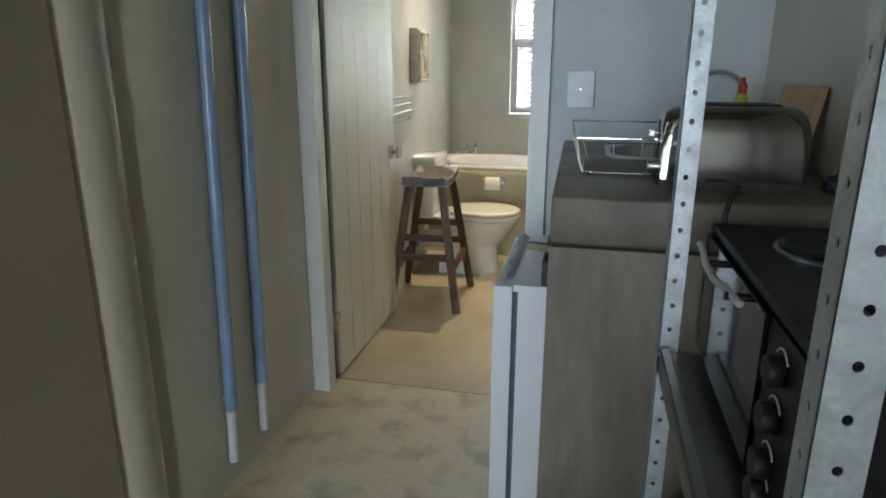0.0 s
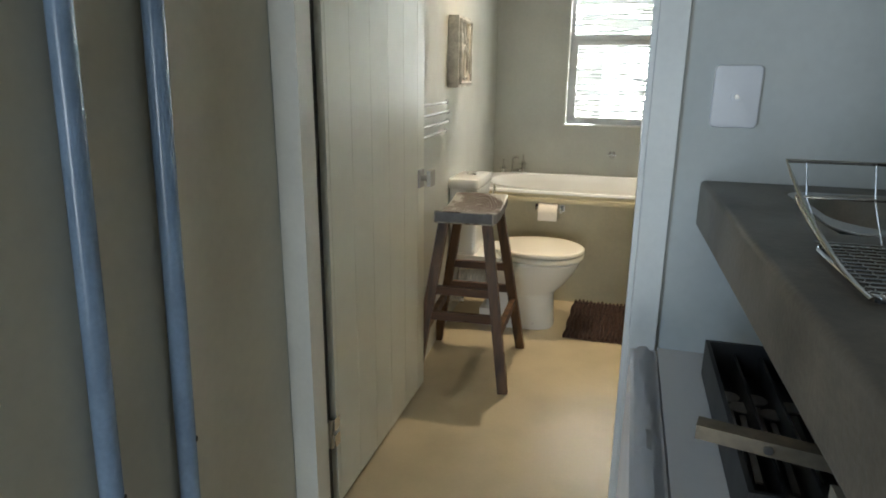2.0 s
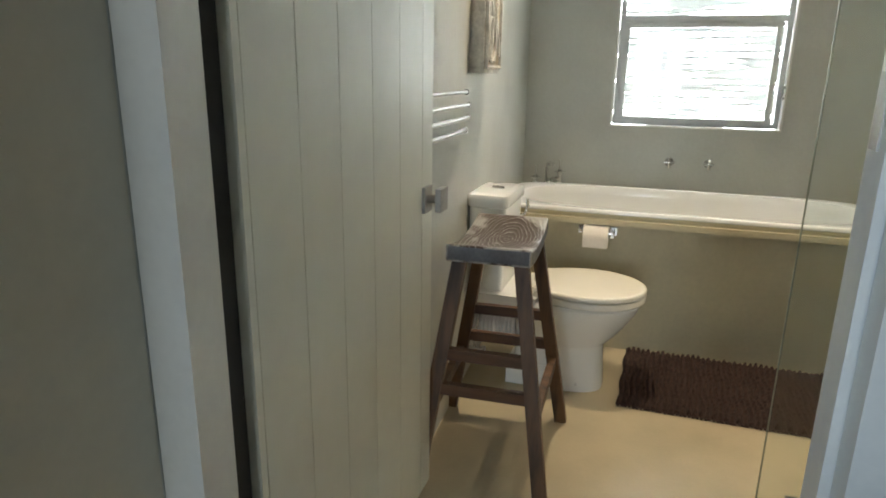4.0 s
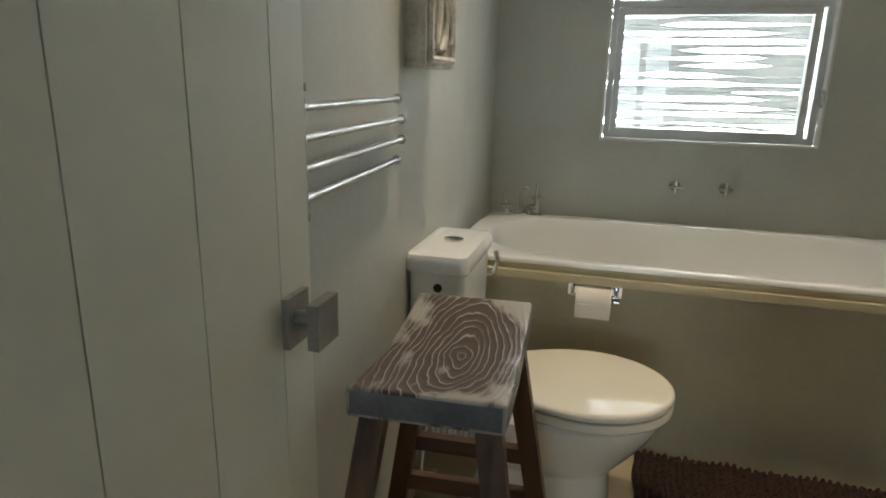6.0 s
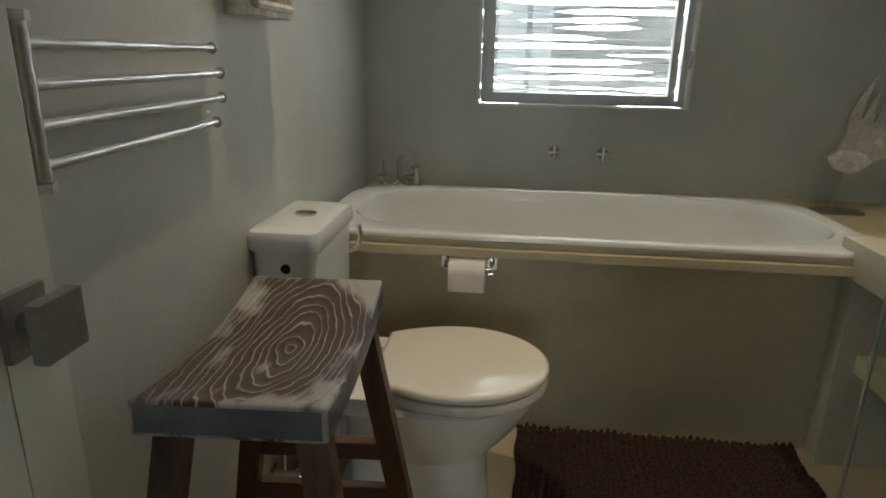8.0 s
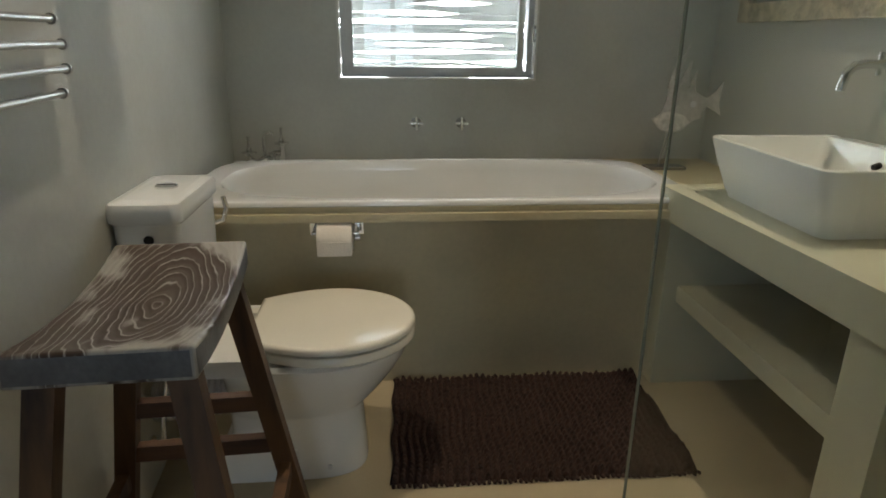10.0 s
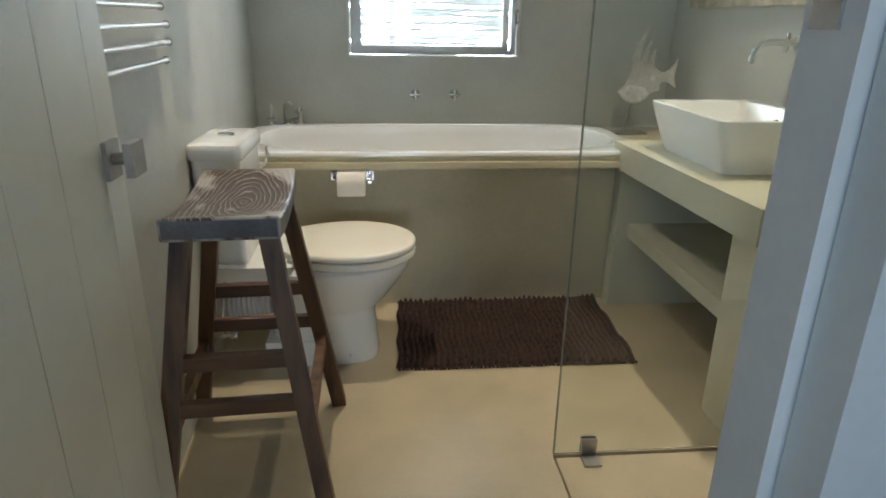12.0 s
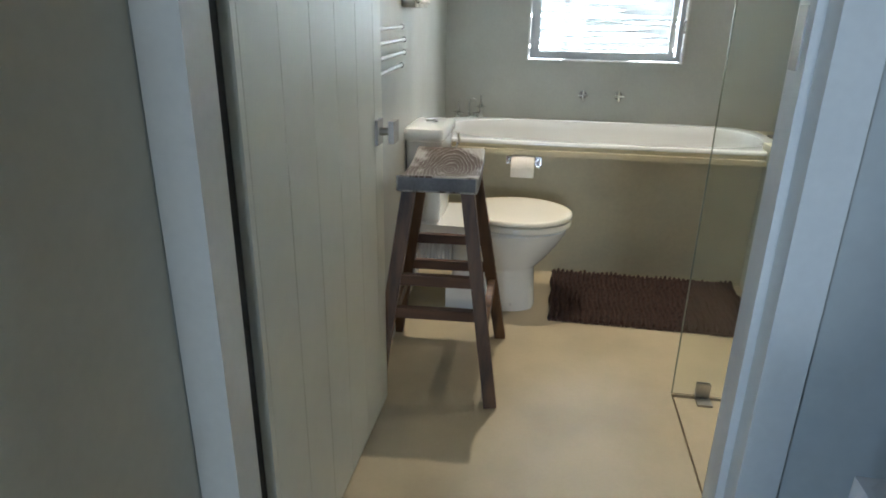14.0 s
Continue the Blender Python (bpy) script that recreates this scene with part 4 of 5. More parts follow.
def fish_slab(outline, d, bm=None):
    bm = bm or bmesh.new()
    a = [bm.verts.new(fp(u, w, -d)) for u, w in outline]
    b = [bm.verts.new(fp(u, w, d)) for u, w in outline]
    bm.faces.new(a), bm.faces.new(b[::-1])
    for i in range(len(a)):
        j = (i + 1) % len(a)
        bm.faces.new((a[i], b[i], b[j], a[j]))
    return bm


def fin(u, w, lean, tall, wide, d):
    """One curved fin that tapers to a point."""
    low, high = [], []
    for k in range(9):
        q = k / 8
        mid = u + lean * q ** 1.8
        half = wide / 2 * (1 - q) ** 0.75 + 0.0012
        low.append((mid - half, w + tall * q)), high.append((mid + half, w + tall * q))
    return fish_slab(low + high[::-1], d)


part("base", box(-0.085, 0.085, -0.040, 0.040, 0.0, 0.012), KNOB_STEEL, fish, "dark flat metal base", bevel=0.002)
part("stand_rod", rod((-0.026, 0.006, 0.012), (0.0, 0.0, 0.160), 0.0045), STEEL, fish)
body = [(-0.088, 0.218), (-0.060, 0.232), (-0.040, 0.252), (-0.026, 0.305), (-0.018, 0.350), (0.010, 0.366), (0.060, 0.362), (0.098, 0.340), (0.130, 0.322), (0.160, 0.309), (0.164, 0.292), (0.160, 0.274), (0.138, 0.248),
        (0.150, 0.226), (0.104, 0.214), (0.084, 0.192), (0.054, 0.166), (0.010, 0.156), (-0.040, 0.166), (-0.070, 0.190)]
part("body", fish_slab(body, 0.012), WHITEWASH, fish, smooth=False, bevel=0.003, segs=1)
part("belly", fish_slab([(-0.080, 0.217), (-0.030, 0.246), (0.010, 0.252), (0.060, 0.236), (0.092, 0.208), (0.052, 0.172), (0.010, 0.162), (-0.038, 0.172), (-0.066, 0.194)], 0.0155), WEATHERED, fish, "paler whitewashed belly", smooth=False, bevel=0.003, segs=1)
for u, w, lean, tall, wide, d in ((-0.004, 0.345, 0.060, 0.178, 0.046, 0.009), (0.046, 0.352, 0.026, 0.108, 0.036, 0.0085), (0.086, 0.338, 0.014, 0.082, 0.030, 0.008)):
    part("fin", fin(u, w, lean, tall, wide, d), WHITEWASH, fish, smooth=False)
part("eye", rod(fp(0.100, 0.284, -0.0115), fp(0.100, 0.284, -0.0150), 0.013, n=14), WHITE_PLASTIC, fish, "white painted eye", bevel=0.001)
part("tail", fish_slab([(0.161, 0.310), (0.190, 0.332), (0.212, 0.360), (0.228, 0.386), (0.224, 0.342), (0.218, 0.296), (0.226, 0.262), (0.236, 0.236), (0.206, 0.256), (0.161, 0.274)], 0.0085), WHITEWASH, fish, smooth=False, bevel=0.002, segs=1)

# glass shower screen with its clamp
scr = thing("shower_screen", "frameless clear glass shower screen", "shower screen")
pane_ob = part("pane", box(SX + 0.004, RX, SY - 0.002, SY + 0.003, 0.004, 2.05), GLASS, scr, smooth=False)
pane_ob.visible_shadow = False
part("edge_strip", box(SX + 0.0005, SX + 0.0035, SY - 0.002, SY + 0.003, 0.004, 2.05), GLASS_EDGE, scr, "greenish polished glass edge", smooth=False)
cl = part("clamp", box(0.262, 0.305, SY - 0.010, SY - 0.0035, -0.004, 0.052), STEEL, scr, "steel floor clamp", bevel=0.0015)
part("clamp_foot", box(0.262, 0.308, SY - 0.052, SY - 0.0105, -0.005, 0.002), STEEL, cl, bevel=0.0015)
part("clamp_back", box(0.262, 0.305, SY + 0.0045, SY + 0.010, 0.001, 0.052), STEEL, cl, bevel=0.0015)

# ceiling downlights
for x, y in ((-0.56, 4.20), (0.90, 4.18)):
    dl = thing("downlight", "small warm ceiling downlight", "ceiling light", "bathroom downlights", at=(x, y, ZC))
    part("ring", lathe([(0.045, -0.001), (0.045, -0.006), (0.036, -0.008), (0.034, -0.002)], (0, 0, 0)), CHROME, dl)

# ---- kitchen ----
for y0, y1 in ((1.768, 1.832), (1.955, 2.018)):
    pole = thing("wall_pipe", "blue sleeved pipe with a white lower end on the wall", "pipe", "blue sleeved pipes")

    def py(z, a=y0, b=y1):
        return a + (b - a) * z / 1.5

    part("sleeve", tube([(-0.770, py(z), z) for z in (0.262, 0.7, 1.2, 1.8, 2.498)], 0.0185, n=18), BLUE, pole, "blue plastic sleeve")
    part("pipe_end", tube([(-0.772, py(z), z) for z in (0.088, 0.20, 0.262)], 0.0145, n=18), WHITE_PLASTIC, pole, "white pipe end")
    part("hole", rod((-0.7545, py(0.55) + 0.012, 0.55), (-0.757, py(0.55) + 0.011, 0.55), 0.006), HOLE, pole)
    part("wall_clip", box(KX, -0.772, py(1.9) - 0.012, py(1.9) + 0.012, 1.89, 1.92), WHITE_PLASTIC, pole, smooth=False)
    part("wall_clip", box(KX, -0.778, py(0.3) - 0.010, py(0.3) + 0.010, 0.29, 0.31), WHITE_PLASTIC, pole, smooth=False)

sw = thing("light_switch", "white single light switch plate on the wall", "light switch", at=(0.208, DY0, 1.203))
part("plate", loft([[(p[0], y, p[1]) for p in round_rect(0, 0, 0.090 - k, 0.124 - k, 0.010, 0)] for y, k in ((0, 0), (-0.007, 0), (-0.0095, 0.003), (-0.010, 0.008))]), WHITE_PLASTIC, sw)
part("button_ring", rod((0, -0.010, 0), (0, -0.0125, 0), 0.0115, n=24), WHITE_PLASTIC, sw)
part("button", rod((0, -0.0125, 0), (0, -0.0145, 0), 0.005, n=16), STEEL, sw)

top_c = thing("worktop", "thick worn grey concrete kitchen worktop with a sink hole", "worktop")
CX0, CY0 = 0.176, 1.472
SK = (0.305, 0.690, 2.06, 2.39)
wb = bmesh.new()
loops = []
for z in (0.930, 1.030):
    out = [wb.verts.new((x, y, z)) for x, y in ((0.183, CY0), (KR, CY0), (KR, DY0 - 0.001), (0.160, DY0 - 0.001))]
    inn = [wb.verts.new((x, y, z)) for x, y in ((SK[0], SK[2]), (SK[1], SK[2]), (SK[1], SK[3]), (SK[0], SK[3]))]
    loops.append((out, inn))
    for i in range(4):
        j = (i + 1) % 4
        wb.faces.new((out[i], out[j], inn[j], inn[i]))
for k in (0, 1):
    for i in range(4):
        j = (i + 1) % 4
        wb.faces.new((loops[0][k][i], loops[0][k][j], loops[1][k][j], loops[1][k][i]))
bmesh.ops.recalc_face_normals(wb, faces=wb.faces)
part("slab", wb, CONCRETE, top_c, bevel=0.009, segs=3)
sink = thing("kitchen_sink", "stainless steel sink bowl sunk in the worktop", "sink")
sx, sy = (SK[0] + SK[1]) / 2, (SK[2] + SK[3]) / 2
part("bowl", loft([round_rect(sx, sy, 0.405, 0.350, 0.05, 1.0305), round_rect(sx, sy, 0.405, 0.350, 0.05, 1.0330), round_rect(sx, sy, 0.375, 0.320, 0.11, 1.0330), round_rect(sx, sy, 0.365, 0.310, 0.11, 1.022), round_rect(sx, sy, 0.345, 0.29, 0.11, 0.93), round_rect(sx, sy, 0.30, 0.25, 0.10, 0.885), round_rect(sx, sy, 0.05, 0.05, 0.02, 0.878)], cap0=False), STEEL, sink)
pan = thing("worktop_support", "grey cement support panel under the worktop", "support panel")
part("panel", box(CX0 + 0.006, 0.70, CY0 + 0.004, CY0 + 0.115, 0, 0.924), CABINET_GREY, pan, bevel=0.006)
part("joint", box(CX0 + 0.012, 0.69, CY0 + 0.010, CY0 + 0.108, 0.9242, 0.9298), HOLE, pan, smooth=False)

fridge = thing("bar_fridge", "small white bar fridge with a folded cloth on its edge", "fridge")
part("body", box(0.100, 0.62, 1.712, 2.215, 0.02, 0.740), WHITE_PLASTIC, fridge, bevel=0.008)
fdoor = part("door", box(0.040, 0.086, 1.708, 2.218, 0.05, 0.752), WHITE_PLASTIC, fridge, "white fridge door", bevel=0.010, segs=3)
part("gasket", box(0.087, 0.0995, 1.716, 2.21, 0.055, 0.735), SEAT_EDGE, fdoor, "grey rubber gasket", smooth=False)
part("top_lid", box(0.088, 0.63, 1.708, 2.218, 0.7405, 0.758), WHITE_PLASTIC, fridge, bevel=0.005)
part("foot", rod((0.16, 1.76, 0), (0.16, 1.76, 0.02), 0.018), RUBBER, fridge)
part("foot", rod((0.16, 2.16, 0), (0.16, 2.16, 0.02), 0.018), RUBBER, fridge)
part("foot", rod((0.56, 1.76, 0), (0.56, 1.76, 0.02), 0.018), RUBBER, fridge)
part("foot", rod((0.56, 2.16, 0), (0.56, 2.16, 0.02), 0.018), RUBBER, fridge)
bag = thing("plastic_wrapper", "crumpled clear white plastic on the fridge door top", "wrapper")
bb = bmesh.new()
grid = [[bb.verts.new((0.046 + 0.036 * i / 5, 1.74 + 0.46 * j / 16, 0.753 + 0.004 + 0.012 * noise.noise((i * 0.7, j * 0.6, 3.1)) + 0.010 * math.sin(math.pi * i / 5))) for i in range(6)] for j in range(17)]
for j in range(16):
    for i in range(5):
        bb.faces.new((grid[j][i], grid[j][i + 1], grid[j + 1][i + 1], grid[j + 1][i]))
bmesh.ops.solidify(bb, geom=bb.faces[:], thickness=0.0015)
part("sheet", bb, WHITE_PLASTIC, bag, smooth=True)

tray = thing("cutlery_tray", "black plastic cutlery tray standing on the fridge", "cutlery tray", at=(0.0, 0.0, 0.7582))
tray_bm = box(0.155, 0.285, 1.715, 2.130, 0.0, 0.006)
box(0.155, 0.161, 1.715, 2.130, 0.0065, 0.062, tray_bm)
box(0.279, 0.285, 1.715, 2.130, 0.0065, 0.062, tray_bm)
box(0.1615, 0.2785, 1.715, 1.721, 0.0065, 0.062, tray_bm)
box(0.1615, 0.2785, 2.124, 2.130, 0.0065, 0.062, tray_bm)
part("tray_body", tray_bm, RUBBER, tray, smooth=False)
for x in (0.198, 0.238):
    part("divider", box(x, x + 0.004, 1.722, 2.123, 0.0065, 0.045), RUBBER, tray, smooth=False)
for x, y in ((0.174, 1.96), (0.188, 1.93), (0.212, 1.96), (0.226, 1.92), (0.258, 1.95)):
    spoon = thing("spoon", "steel spoon lying in the black tray", "cutlery", "cutlery in the tray", at=(x, y, 0.7665))
    part("handle", beam((0, -0.12, 0.006), (0.004, 0.035, 0.010), 0.008, 0.003), STEEL, spoon, bevel=0.001)
    part("spoon_bowl", lathe([(0.004, -0.004), (0.014, 0.0), (0.016, 0.003)], (0.005, 0.052, 0.012), n=14), STEEL, spoon)
knife = thing("wooden_brush", "wooden handled kitchen brush lying across the tray", "brush", at=(0, 0, 0.8205))
part("handle", beam((0.112, 1.815, 0.011), (0.282, 1.778, 0.011), 0.024, 0.018, side=(0, 1, 0)), BRUSH_WOOD, knife, "worn wooden handle", bevel=0.004)
part("rivet", rod((0.185, 1.783, 0.011), (0.185, 1.7865, 0.011), 0.005), STEEL, knife)

rack = thing("dish_rack", "shallow chrome wire dish rack", "dish rack", at=(0, 0, 1.0302))
RXA, RXB, RYB = 0.202, 0.565, 1.985
bxa, bxb, bya, byb = 0.238, 0.528, 1.735, 1.950


def loop_pts(x0, x1, y0, y1, z, r=0.03):
    return round_rect((x0 + x1) / 2, (y0 + y1) / 2, x1 - x0, y1 - y0, r, z, 5)


def wire_rail(x_top, y_top, z_top):
    """A wire that rises from the front corner along one end, runs along the back and comes down again."""
    end = [(bxa + (x_top - bxa) * q, bya + (y_top - bya) * q, 0.006 + (z_top - 0.006) * q ** 1.6) for q in [k / 8 for k in range(9)]]
    return end + [(bxa + bxb - x, y, z) for x, y, z in end[::-1]]


part("rim", tube(wire_rail(RXA, RYB, 0.106), 0.0026, n=8), CHROME, rack)
part("rim", tube(wire_rail(RXA + 0.014, RYB - 0.012, 0.062), 0.0022, n=8), CHROME, rack)
part("rim", tube(loop_pts(bxa, bxb, bya, byb, 0.006), 0.0025, n=8, closed=True), CHROME, rack)
for i in range(17):
    x = bxa + 0.010 + (bxb - bxa - 0.020) * i / 16
    part("wire", tube([(x, bya, 0.008), (x, byb, 0.008)], 0.0013, n=6), CHROME, rack)
for i in range(14):
    y = bya + 0.008 + (byb - bya - 0.016) * i / 13
    part("wire", tube([(bxa, y, 0.011), (bxb, y, 0.011)], 0.0013, n=6), CHROME, rack)
for u in (0.04, 0.27, 0.5, 0.73, 0.96):
    part("upright", tube([(RXA + 0.01 + (bxa + bxb - 2 * RXA - 0.02) * u, RYB, 0.106), (RXA + 0.014 + (bxa + bxb - 2 * RXA - 0.028) * u, RYB - 0.012, 0.062), (bxa + (bxb - bxa) * u, byb, 0.006)], 0.0012, n=6), STEEL, rack)
for q in ((bxa, bya), (bxb, bya), (bxa, byb), (bxb, byb)):
    part("foot", rod((q[0] + 0.012 * (1 if q[0] < 0.4 else -1), q[1] + 0.012 * (1 if q[1] < 1.8 else -1), 0.0), (q[0] + 0.012 * (1 if q[0] < 0.4 else -1), q[1] + 0.012 * (1 if q[1] < 1.8 else -1), 0.006), 0.005), RUBBER, rack)

ktap = thing("kitchen_tap", "chrome gooseneck kitchen tap by the sink", "tap", at=(0.715, 2.47, 1.0302))
part("base", lathe([(0.026, 0), (0.026, 0.012), (0.018, 0.02), (0.016, 0.10), (0.012, 0.105)], (0, 0, 0)), CHROME, ktap)
arc = [(0, 0, 0.10), (0, 0, 0.135)] + [(-0.0925 + 0.0925 * math.cos(a), -0.0925 + 0.0925 * math.cos(a), 0.16 + 0.072 * math.sin(a)) for a in [radians(150) * k / 10 for k in range(11)]]
part("spout", tube(arc, 0.0085), CHROME, ktap)
part("nozzle", rod((-0.168, -0.168, 0.202), (-0.184, -0.184, 0.178), 0.011), CHROME, ktap)
part("lever", rod((0, 0, 0.09), (0.030, -0.035, 0.125), 0.006), CHROME, ktap)
soap = thing("soap_bottle", "yellow dish soap bottle with a red cap", "bottle", at=(0.71, 2.46, 1.0302))
part("body", lathe([(0.026, 0), (0.028, 0.01), (0.028, 0.12), (0.018, 0.155), (0.011, 0.165)], (0, 0, 0)), YELLOW, soap)
part("cap", lathe([(0.013, 0.165), (0.013, 0.195), (0.007, 0.200), (0.006, 0.215)], (0, 0, 0)), RED, soap, "red cap")

plug = thing("power_plug", "black power plug and cable lying on the worktop", "plug", at=(0.731, 1.63, 1.0302))
part("plug_body", lathe([(0.020, 0), (0.026, 0.008), (0.026, 0.022), (0.016, 0.032)], (0, 0, 0)), RUBBER, plug)
for dx, dy in ((-0.014, -0.024), (0.010, -0.028), (-0.002, -0.030)):
    part("pin", rod((dx, dy, 0.012), (dx, dy - 0.018, 0.012), 0.0035), CHROME, plug)
part("cable", tube([(0.0, 0.0, 0.030), (0.012, 0.0, 0.075), (0.020, 0.0, 0.125), (0.012, 0.0, 0.175), (0.022, 0.0, 0.235), (0.045, 0.0, 0.275), (0.062, 0.0, 0.29)], 0.0042), RUBBER, plug, "black cable")

TOAST_STEEL = mat("polished_steel", (0.27, 0.26, 0.24), 0.12, metal=1.0, scale=10, vary=0.05, fine=0.03, bump=0.02)
toaster = thing("toaster", "polished steel four-slice toaster on a dark base", "toaster", at=(0.530, 1.685, 1.0302))


def toast_ring(x, hy, h, n=20):
    pts = []
    for i in range(n + 1):
        a = math.pi * i / n
        c, s = math.cos(a), math.sin(a)
        pts.append((x, hy * math.copysign(abs(c) ** 0.42, c), 0.016 + h * abs(s) ** 0.42))
    return pts


tr = []
for x, f in ((-0.137, 0.80), (-0.132, 0.90), (-0.118, 0.965), (-0.09, 1.0), (0.09, 1.0), (0.118, 0.965), (0.132, 0.90), (0.137, 0.80)):
    tr.append(toast_ring(x, 0.082 * (0.9 + 0.1 * f), 0.152 * f))
part("shell", loft(tr), TOAST_STEEL, toaster, "polished steel shell")
part("base", box(-0.138, 0.138, -0.084, 0.084, 0.0, 0.0155), RUBBER, toaster, bevel=0.006)
for y in (-0.032, 0.032):
    part("slot", box(-0.085, 0.085, y - 0.014, y + 0.014, 0.1665, 0.1685), HOLE, toaster, smooth=False)
part("end_slot", box(-0.1385, -0.1345, -0.008, 0.008, 0.05, 0.132), HOLE, toaster, smooth=False)
lev = part("lever", rod((-0.136, 0, 0.105), (-0.150, 0, 0.105), 0.004), STEEL, toaster)
part("lever_knob", box(-0.158, -0.149, -0.014, 0.014, 0.099, 0.111), STEEL, lev, bevel=0.005)
part("dial", rod((-0.137, 0, 0.034), (-0.156, 0, 0.034), 0.014, n=20), STEEL, toaster)
part("cable", tube([(0.02, -0.08, 0.008), (0.0, -0.15, 0.010), (-0.02, -0.20, 0.008), (-0.03, -0.222, -0.02), (-0.03, -0.226, -0.12), (-0.028, -0.228, -0.24), (-0.01, -0.235, -0.27)], 0.0045), RUBBER, toaster, "black power cable")

cb = thing("chopping_board", "wooden chopping board leaning on the kitchen wall", "chopping board")
part("board", beam((0.735, 2.05, 1.031), (0.768, 2.05, 1.228), 0.30, 0.018, side=(0, 1, 0)), BOARD, cb, bevel=0.004)

# angle-iron rack
frame_rack = thing("angle_iron_rack", "galvanised slotted angle-iron shelving rack", "shelving rack")


def slotted(origin, along, normal, w=0.038, h0=0.0, h1=2.1, step=0.05, r=0.0048, t=0.002):
    """One punched flange: a strip of cells, each with a round hole through it."""
    bm = bmesh.new()
    o, a, nn = Vector(origin), Vector(along), Vector(normal)
    up = Vector((0, 0, 1))
    k = 16
    cells = int((h1 - h0) / step)
    for c in range(cells):
        z = h0 + c * step
        sides = []
        for s in (0.0, t):
            inner, outer = [], []
            for i in range(k):
                ang = 2 * math.pi * i / k
                cc, ss = math.cos(ang), math.sin(ang)
                m = 1 / max(abs(cc), abs(ss))
                inner.append(bm.verts.new(o + a * (w / 2 + r * cc) + up * (z + step / 2 + r * 1.1 * ss) - nn * s))
                outer.append(bm.verts.new(o + a * (w / 2 + w / 2 * cc * m) + up * (z + step / 2 + step / 2 * ss * m) - nn * s))
            sides.append((inner, outer))
            for i in range(k):
                j = (i + 1) % k
                bm.faces.new((inner[i], inner[j], outer[j], outer[i]))
        for i in range(k):
            j = (i + 1) % k
            bm.faces.new((sides[0][0][i], sides[0][0][j], sides[1][0][j], sides[1][0][i]))
    bmesh.ops.remove_doubles(bm, verts=bm.verts, dist=0.0002)
    return bm


RA0, RA1, RB0, RB1 = 0.403, 0.775, 0.790, 1.462
part("post", slotted((RA0 + 0.002, RB1, 0), (1, 0, 0), (0, -1, 0)), GALV, frame_rack, smooth=False)
part("post", slotted((RA0, RB1, 0), (0, -1, 0), (-1, 0, 0), w=0.030), GALV, frame_rack, smooth=False)
NPX = 0.452
part("post", slotted((NPX + 0.002, RB0, 0), (1, 0, 0), (0, -1, 0), w=0.046), GALV, frame_rack, smooth=False)
part("post", slotted((NPX, RB0, 0), (0, 1, 0), (-1, 0, 0), w=0.040), GALV, frame_rack, smooth=False)
for y, s in ((RB0, 1), (RB1, -1)):
    part("post", slotted((RA1 - 0.038, y, 0), (1, 0, 0), (0, -1, 0)), GALV, frame_rack, smooth=False)
for z in (0.730, 0.24, 1.75):
    sh = part("shelf", box(RA0 + 0.006, RA1, RB0 + 0.006, RB1 - 0.006, z - 0.003, z), KNOB_STEEL, frame_rack, "dull grey steel shelf", smooth=False)
    part("lip", box(RA0 + 0.003, RA0 + 0.0055, RB0 + 0.006, RB1 - 0.006, z - 0.034, z + 0.001), KNOB_STEEL, sh, smooth=False)
    part("lip", box(RA0 + 0.008, RA0 + 0.022, RB0 + 0.006, RB1 - 0.006, z + 0.0005, z + 0.008), STEEL, sh, bevel=0.002)

oven = thing("tabletop_oven", "black tabletop oven with hotplates and a pale handle", "oven")
OX0, OX1, OY0, OY1, OZ0, OZ1 = 0.484, 0.765, 0.865, 1.440, 0.752, 0.996
part("body", box(OX0, OX1, OY0, OY1, OZ0, OZ1 - 0.014), BLACK, oven, bevel=0.006)
part("top", box(OX0 - 0.006, OX1, OY0 - 0.004, OY1 + 0.004, OZ1 - 0.0135, OZ1), BLACK, oven, "black enamel hob top", bevel=0.004)
odoor = part("door", box(OX0 - 0.014, OX0 - 0.001, 1.035, 1.425, OZ0 + 0.012, OZ1 - 0.020), OVEN_GLASS, oven, "dark reflecting glass door", bevel=0.003)
hx = OX0 - 0.045
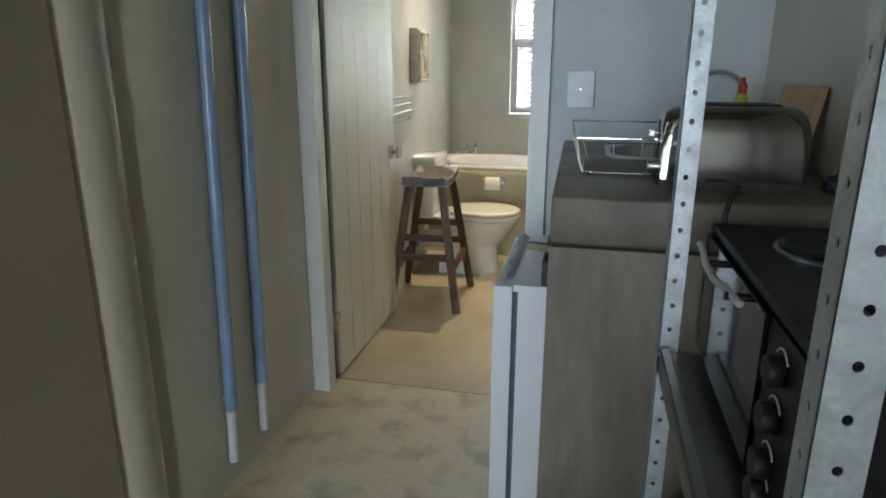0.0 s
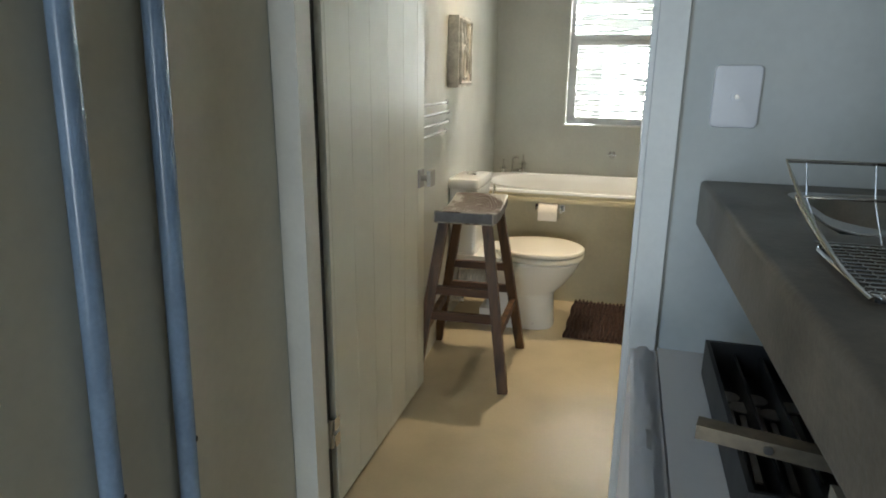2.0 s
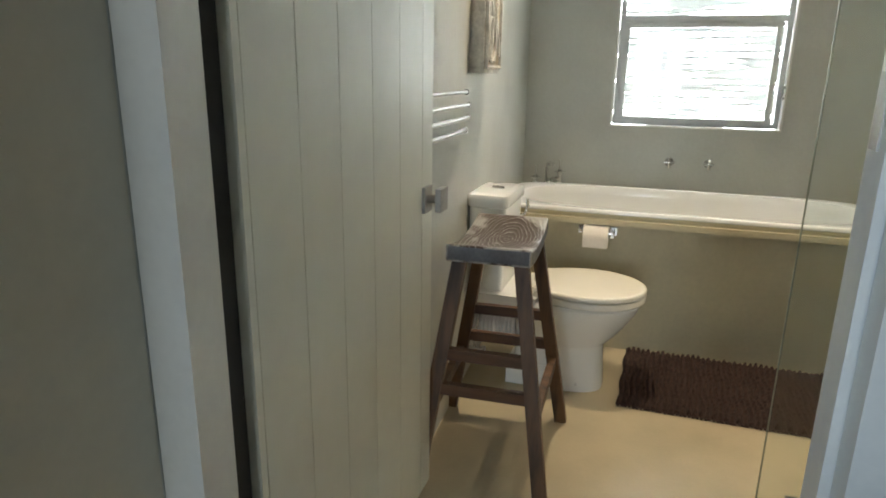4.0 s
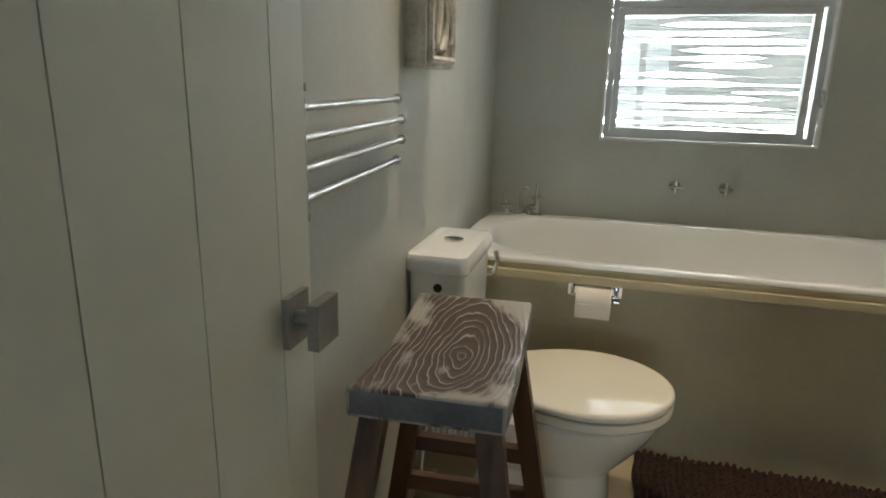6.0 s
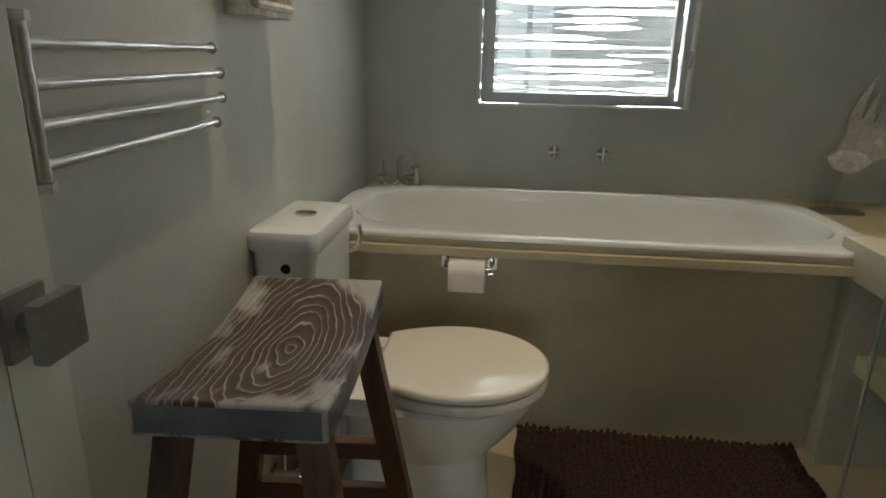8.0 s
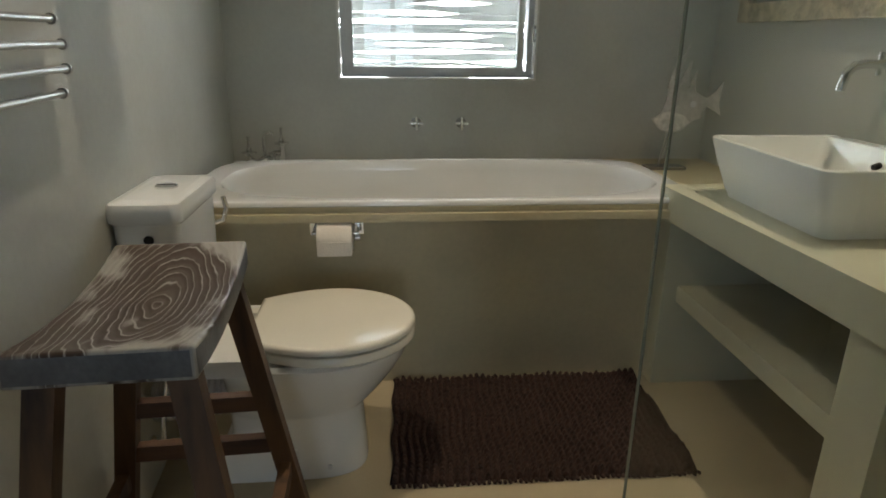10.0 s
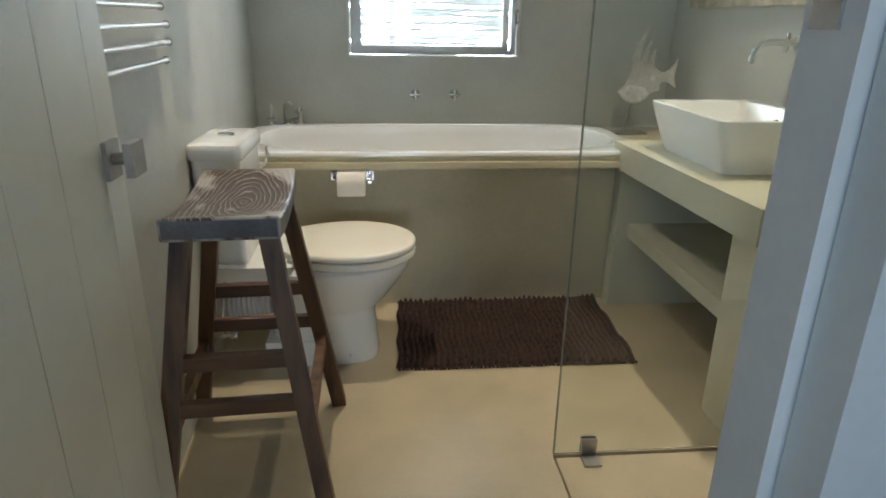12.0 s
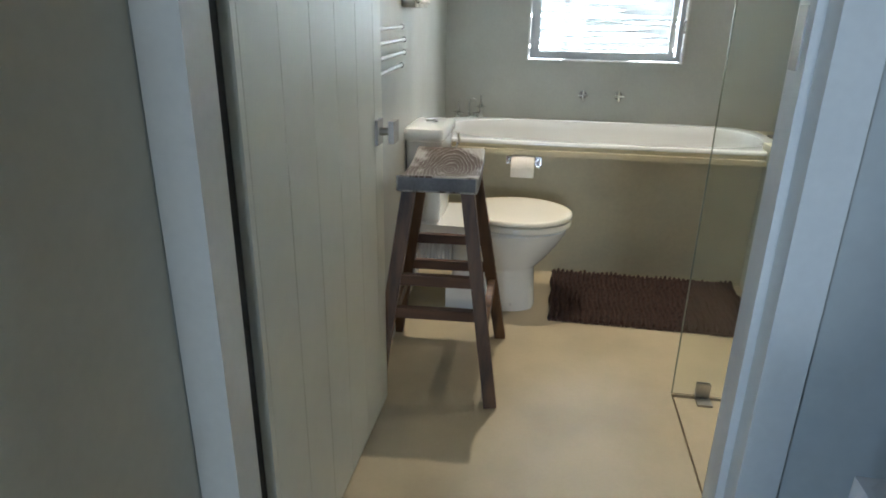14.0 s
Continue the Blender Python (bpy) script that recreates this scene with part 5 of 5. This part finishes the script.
part("handle", tube([(hx, 1.335, 0.984), (hx, 1.30, 0.982), (hx - 0.002, 1.26, 0.972), (hx + 0.001, 1.20, 0.966), (hx + 0.012, 1.14, 0.966), (hx + 0.018, 1.105, 0.962)], 0.0055), HANDLE_GREY, odoor, "pale worn handle bar")
for y in (1.295, 1.135):
    part("handle_mount", rod((OX0 - 0.013, y, 0.962), (hx + 0.004, y, 0.963), 0.006), BLACK, odoor)
part("control_panel", box(OX0 - 0.008, OX0 - 0.001, OY0 + 0.004, 1.030, OZ0 + 0.006, OZ1 - 0.018), BLACK, oven, bevel=0.002)
for z in (0.935, 0.875, 0.815, 0.775):
    kb = part("knob", rod((OX0 - 0.008, 0.965, z), (OX0 - 0.026, 0.965, z), 0.019, n=20), RUBBER, oven, bevel=0.002)
    part("knob_mark", tube([(OX0 - 0.0095, 0.965 + 0.026 * math.cos(a), z + 0.026 * math.sin(a)) for a in [0.6 + 1.9 * i / 8 for i in range(9)]], 0.0013, n=6), WHITE_PLASTIC, kb, "pale dial marking")
for y, r in ((1.27, 0.088), (1.02, 0.070)):
    hp = part("hotplate", lathe([(r, 0.0), (r, 0.010), (r - 0.006, 0.014), (0.022, 0.014), (0.018, 0.011)], (0.630, y, OZ1), n=36), BLACK, oven, "cast iron hotplate")
    part("hotplate_ring", lathe([(r + 0.006, 0.0), (r + 0.006, 0.004), (r + 0.001, 0.006)], (0.630, y, OZ1), n=36), STEEL, hp)
for x in (OX0 + 0.03, OX1 - 0.03):
    for y in (OY0 + 0.03, OY1 - 0.03):
        part("foot", rod((x, y, 0.7302), (x, y, OZ0), 0.012), RUBBER, oven)

tub_w = thing("white_tub", "white round plastic tub on the lower rack shelf", "tub", at=(0.535, 1.25, 0.2402))
part("tub", lathe([(0.085, 0), (0.098, 0.18), (0.100, 0.185)], (0, 0, 0), n=32), WHITE_PLASTIC, tub_w)
part("lid", lathe([(0.104, 0.185), (0.105, 0.20), (0.098, 0.205), (0.05, 0.203)], (0, 0, 0), n=32), WHITE_PLASTIC, tub_w)
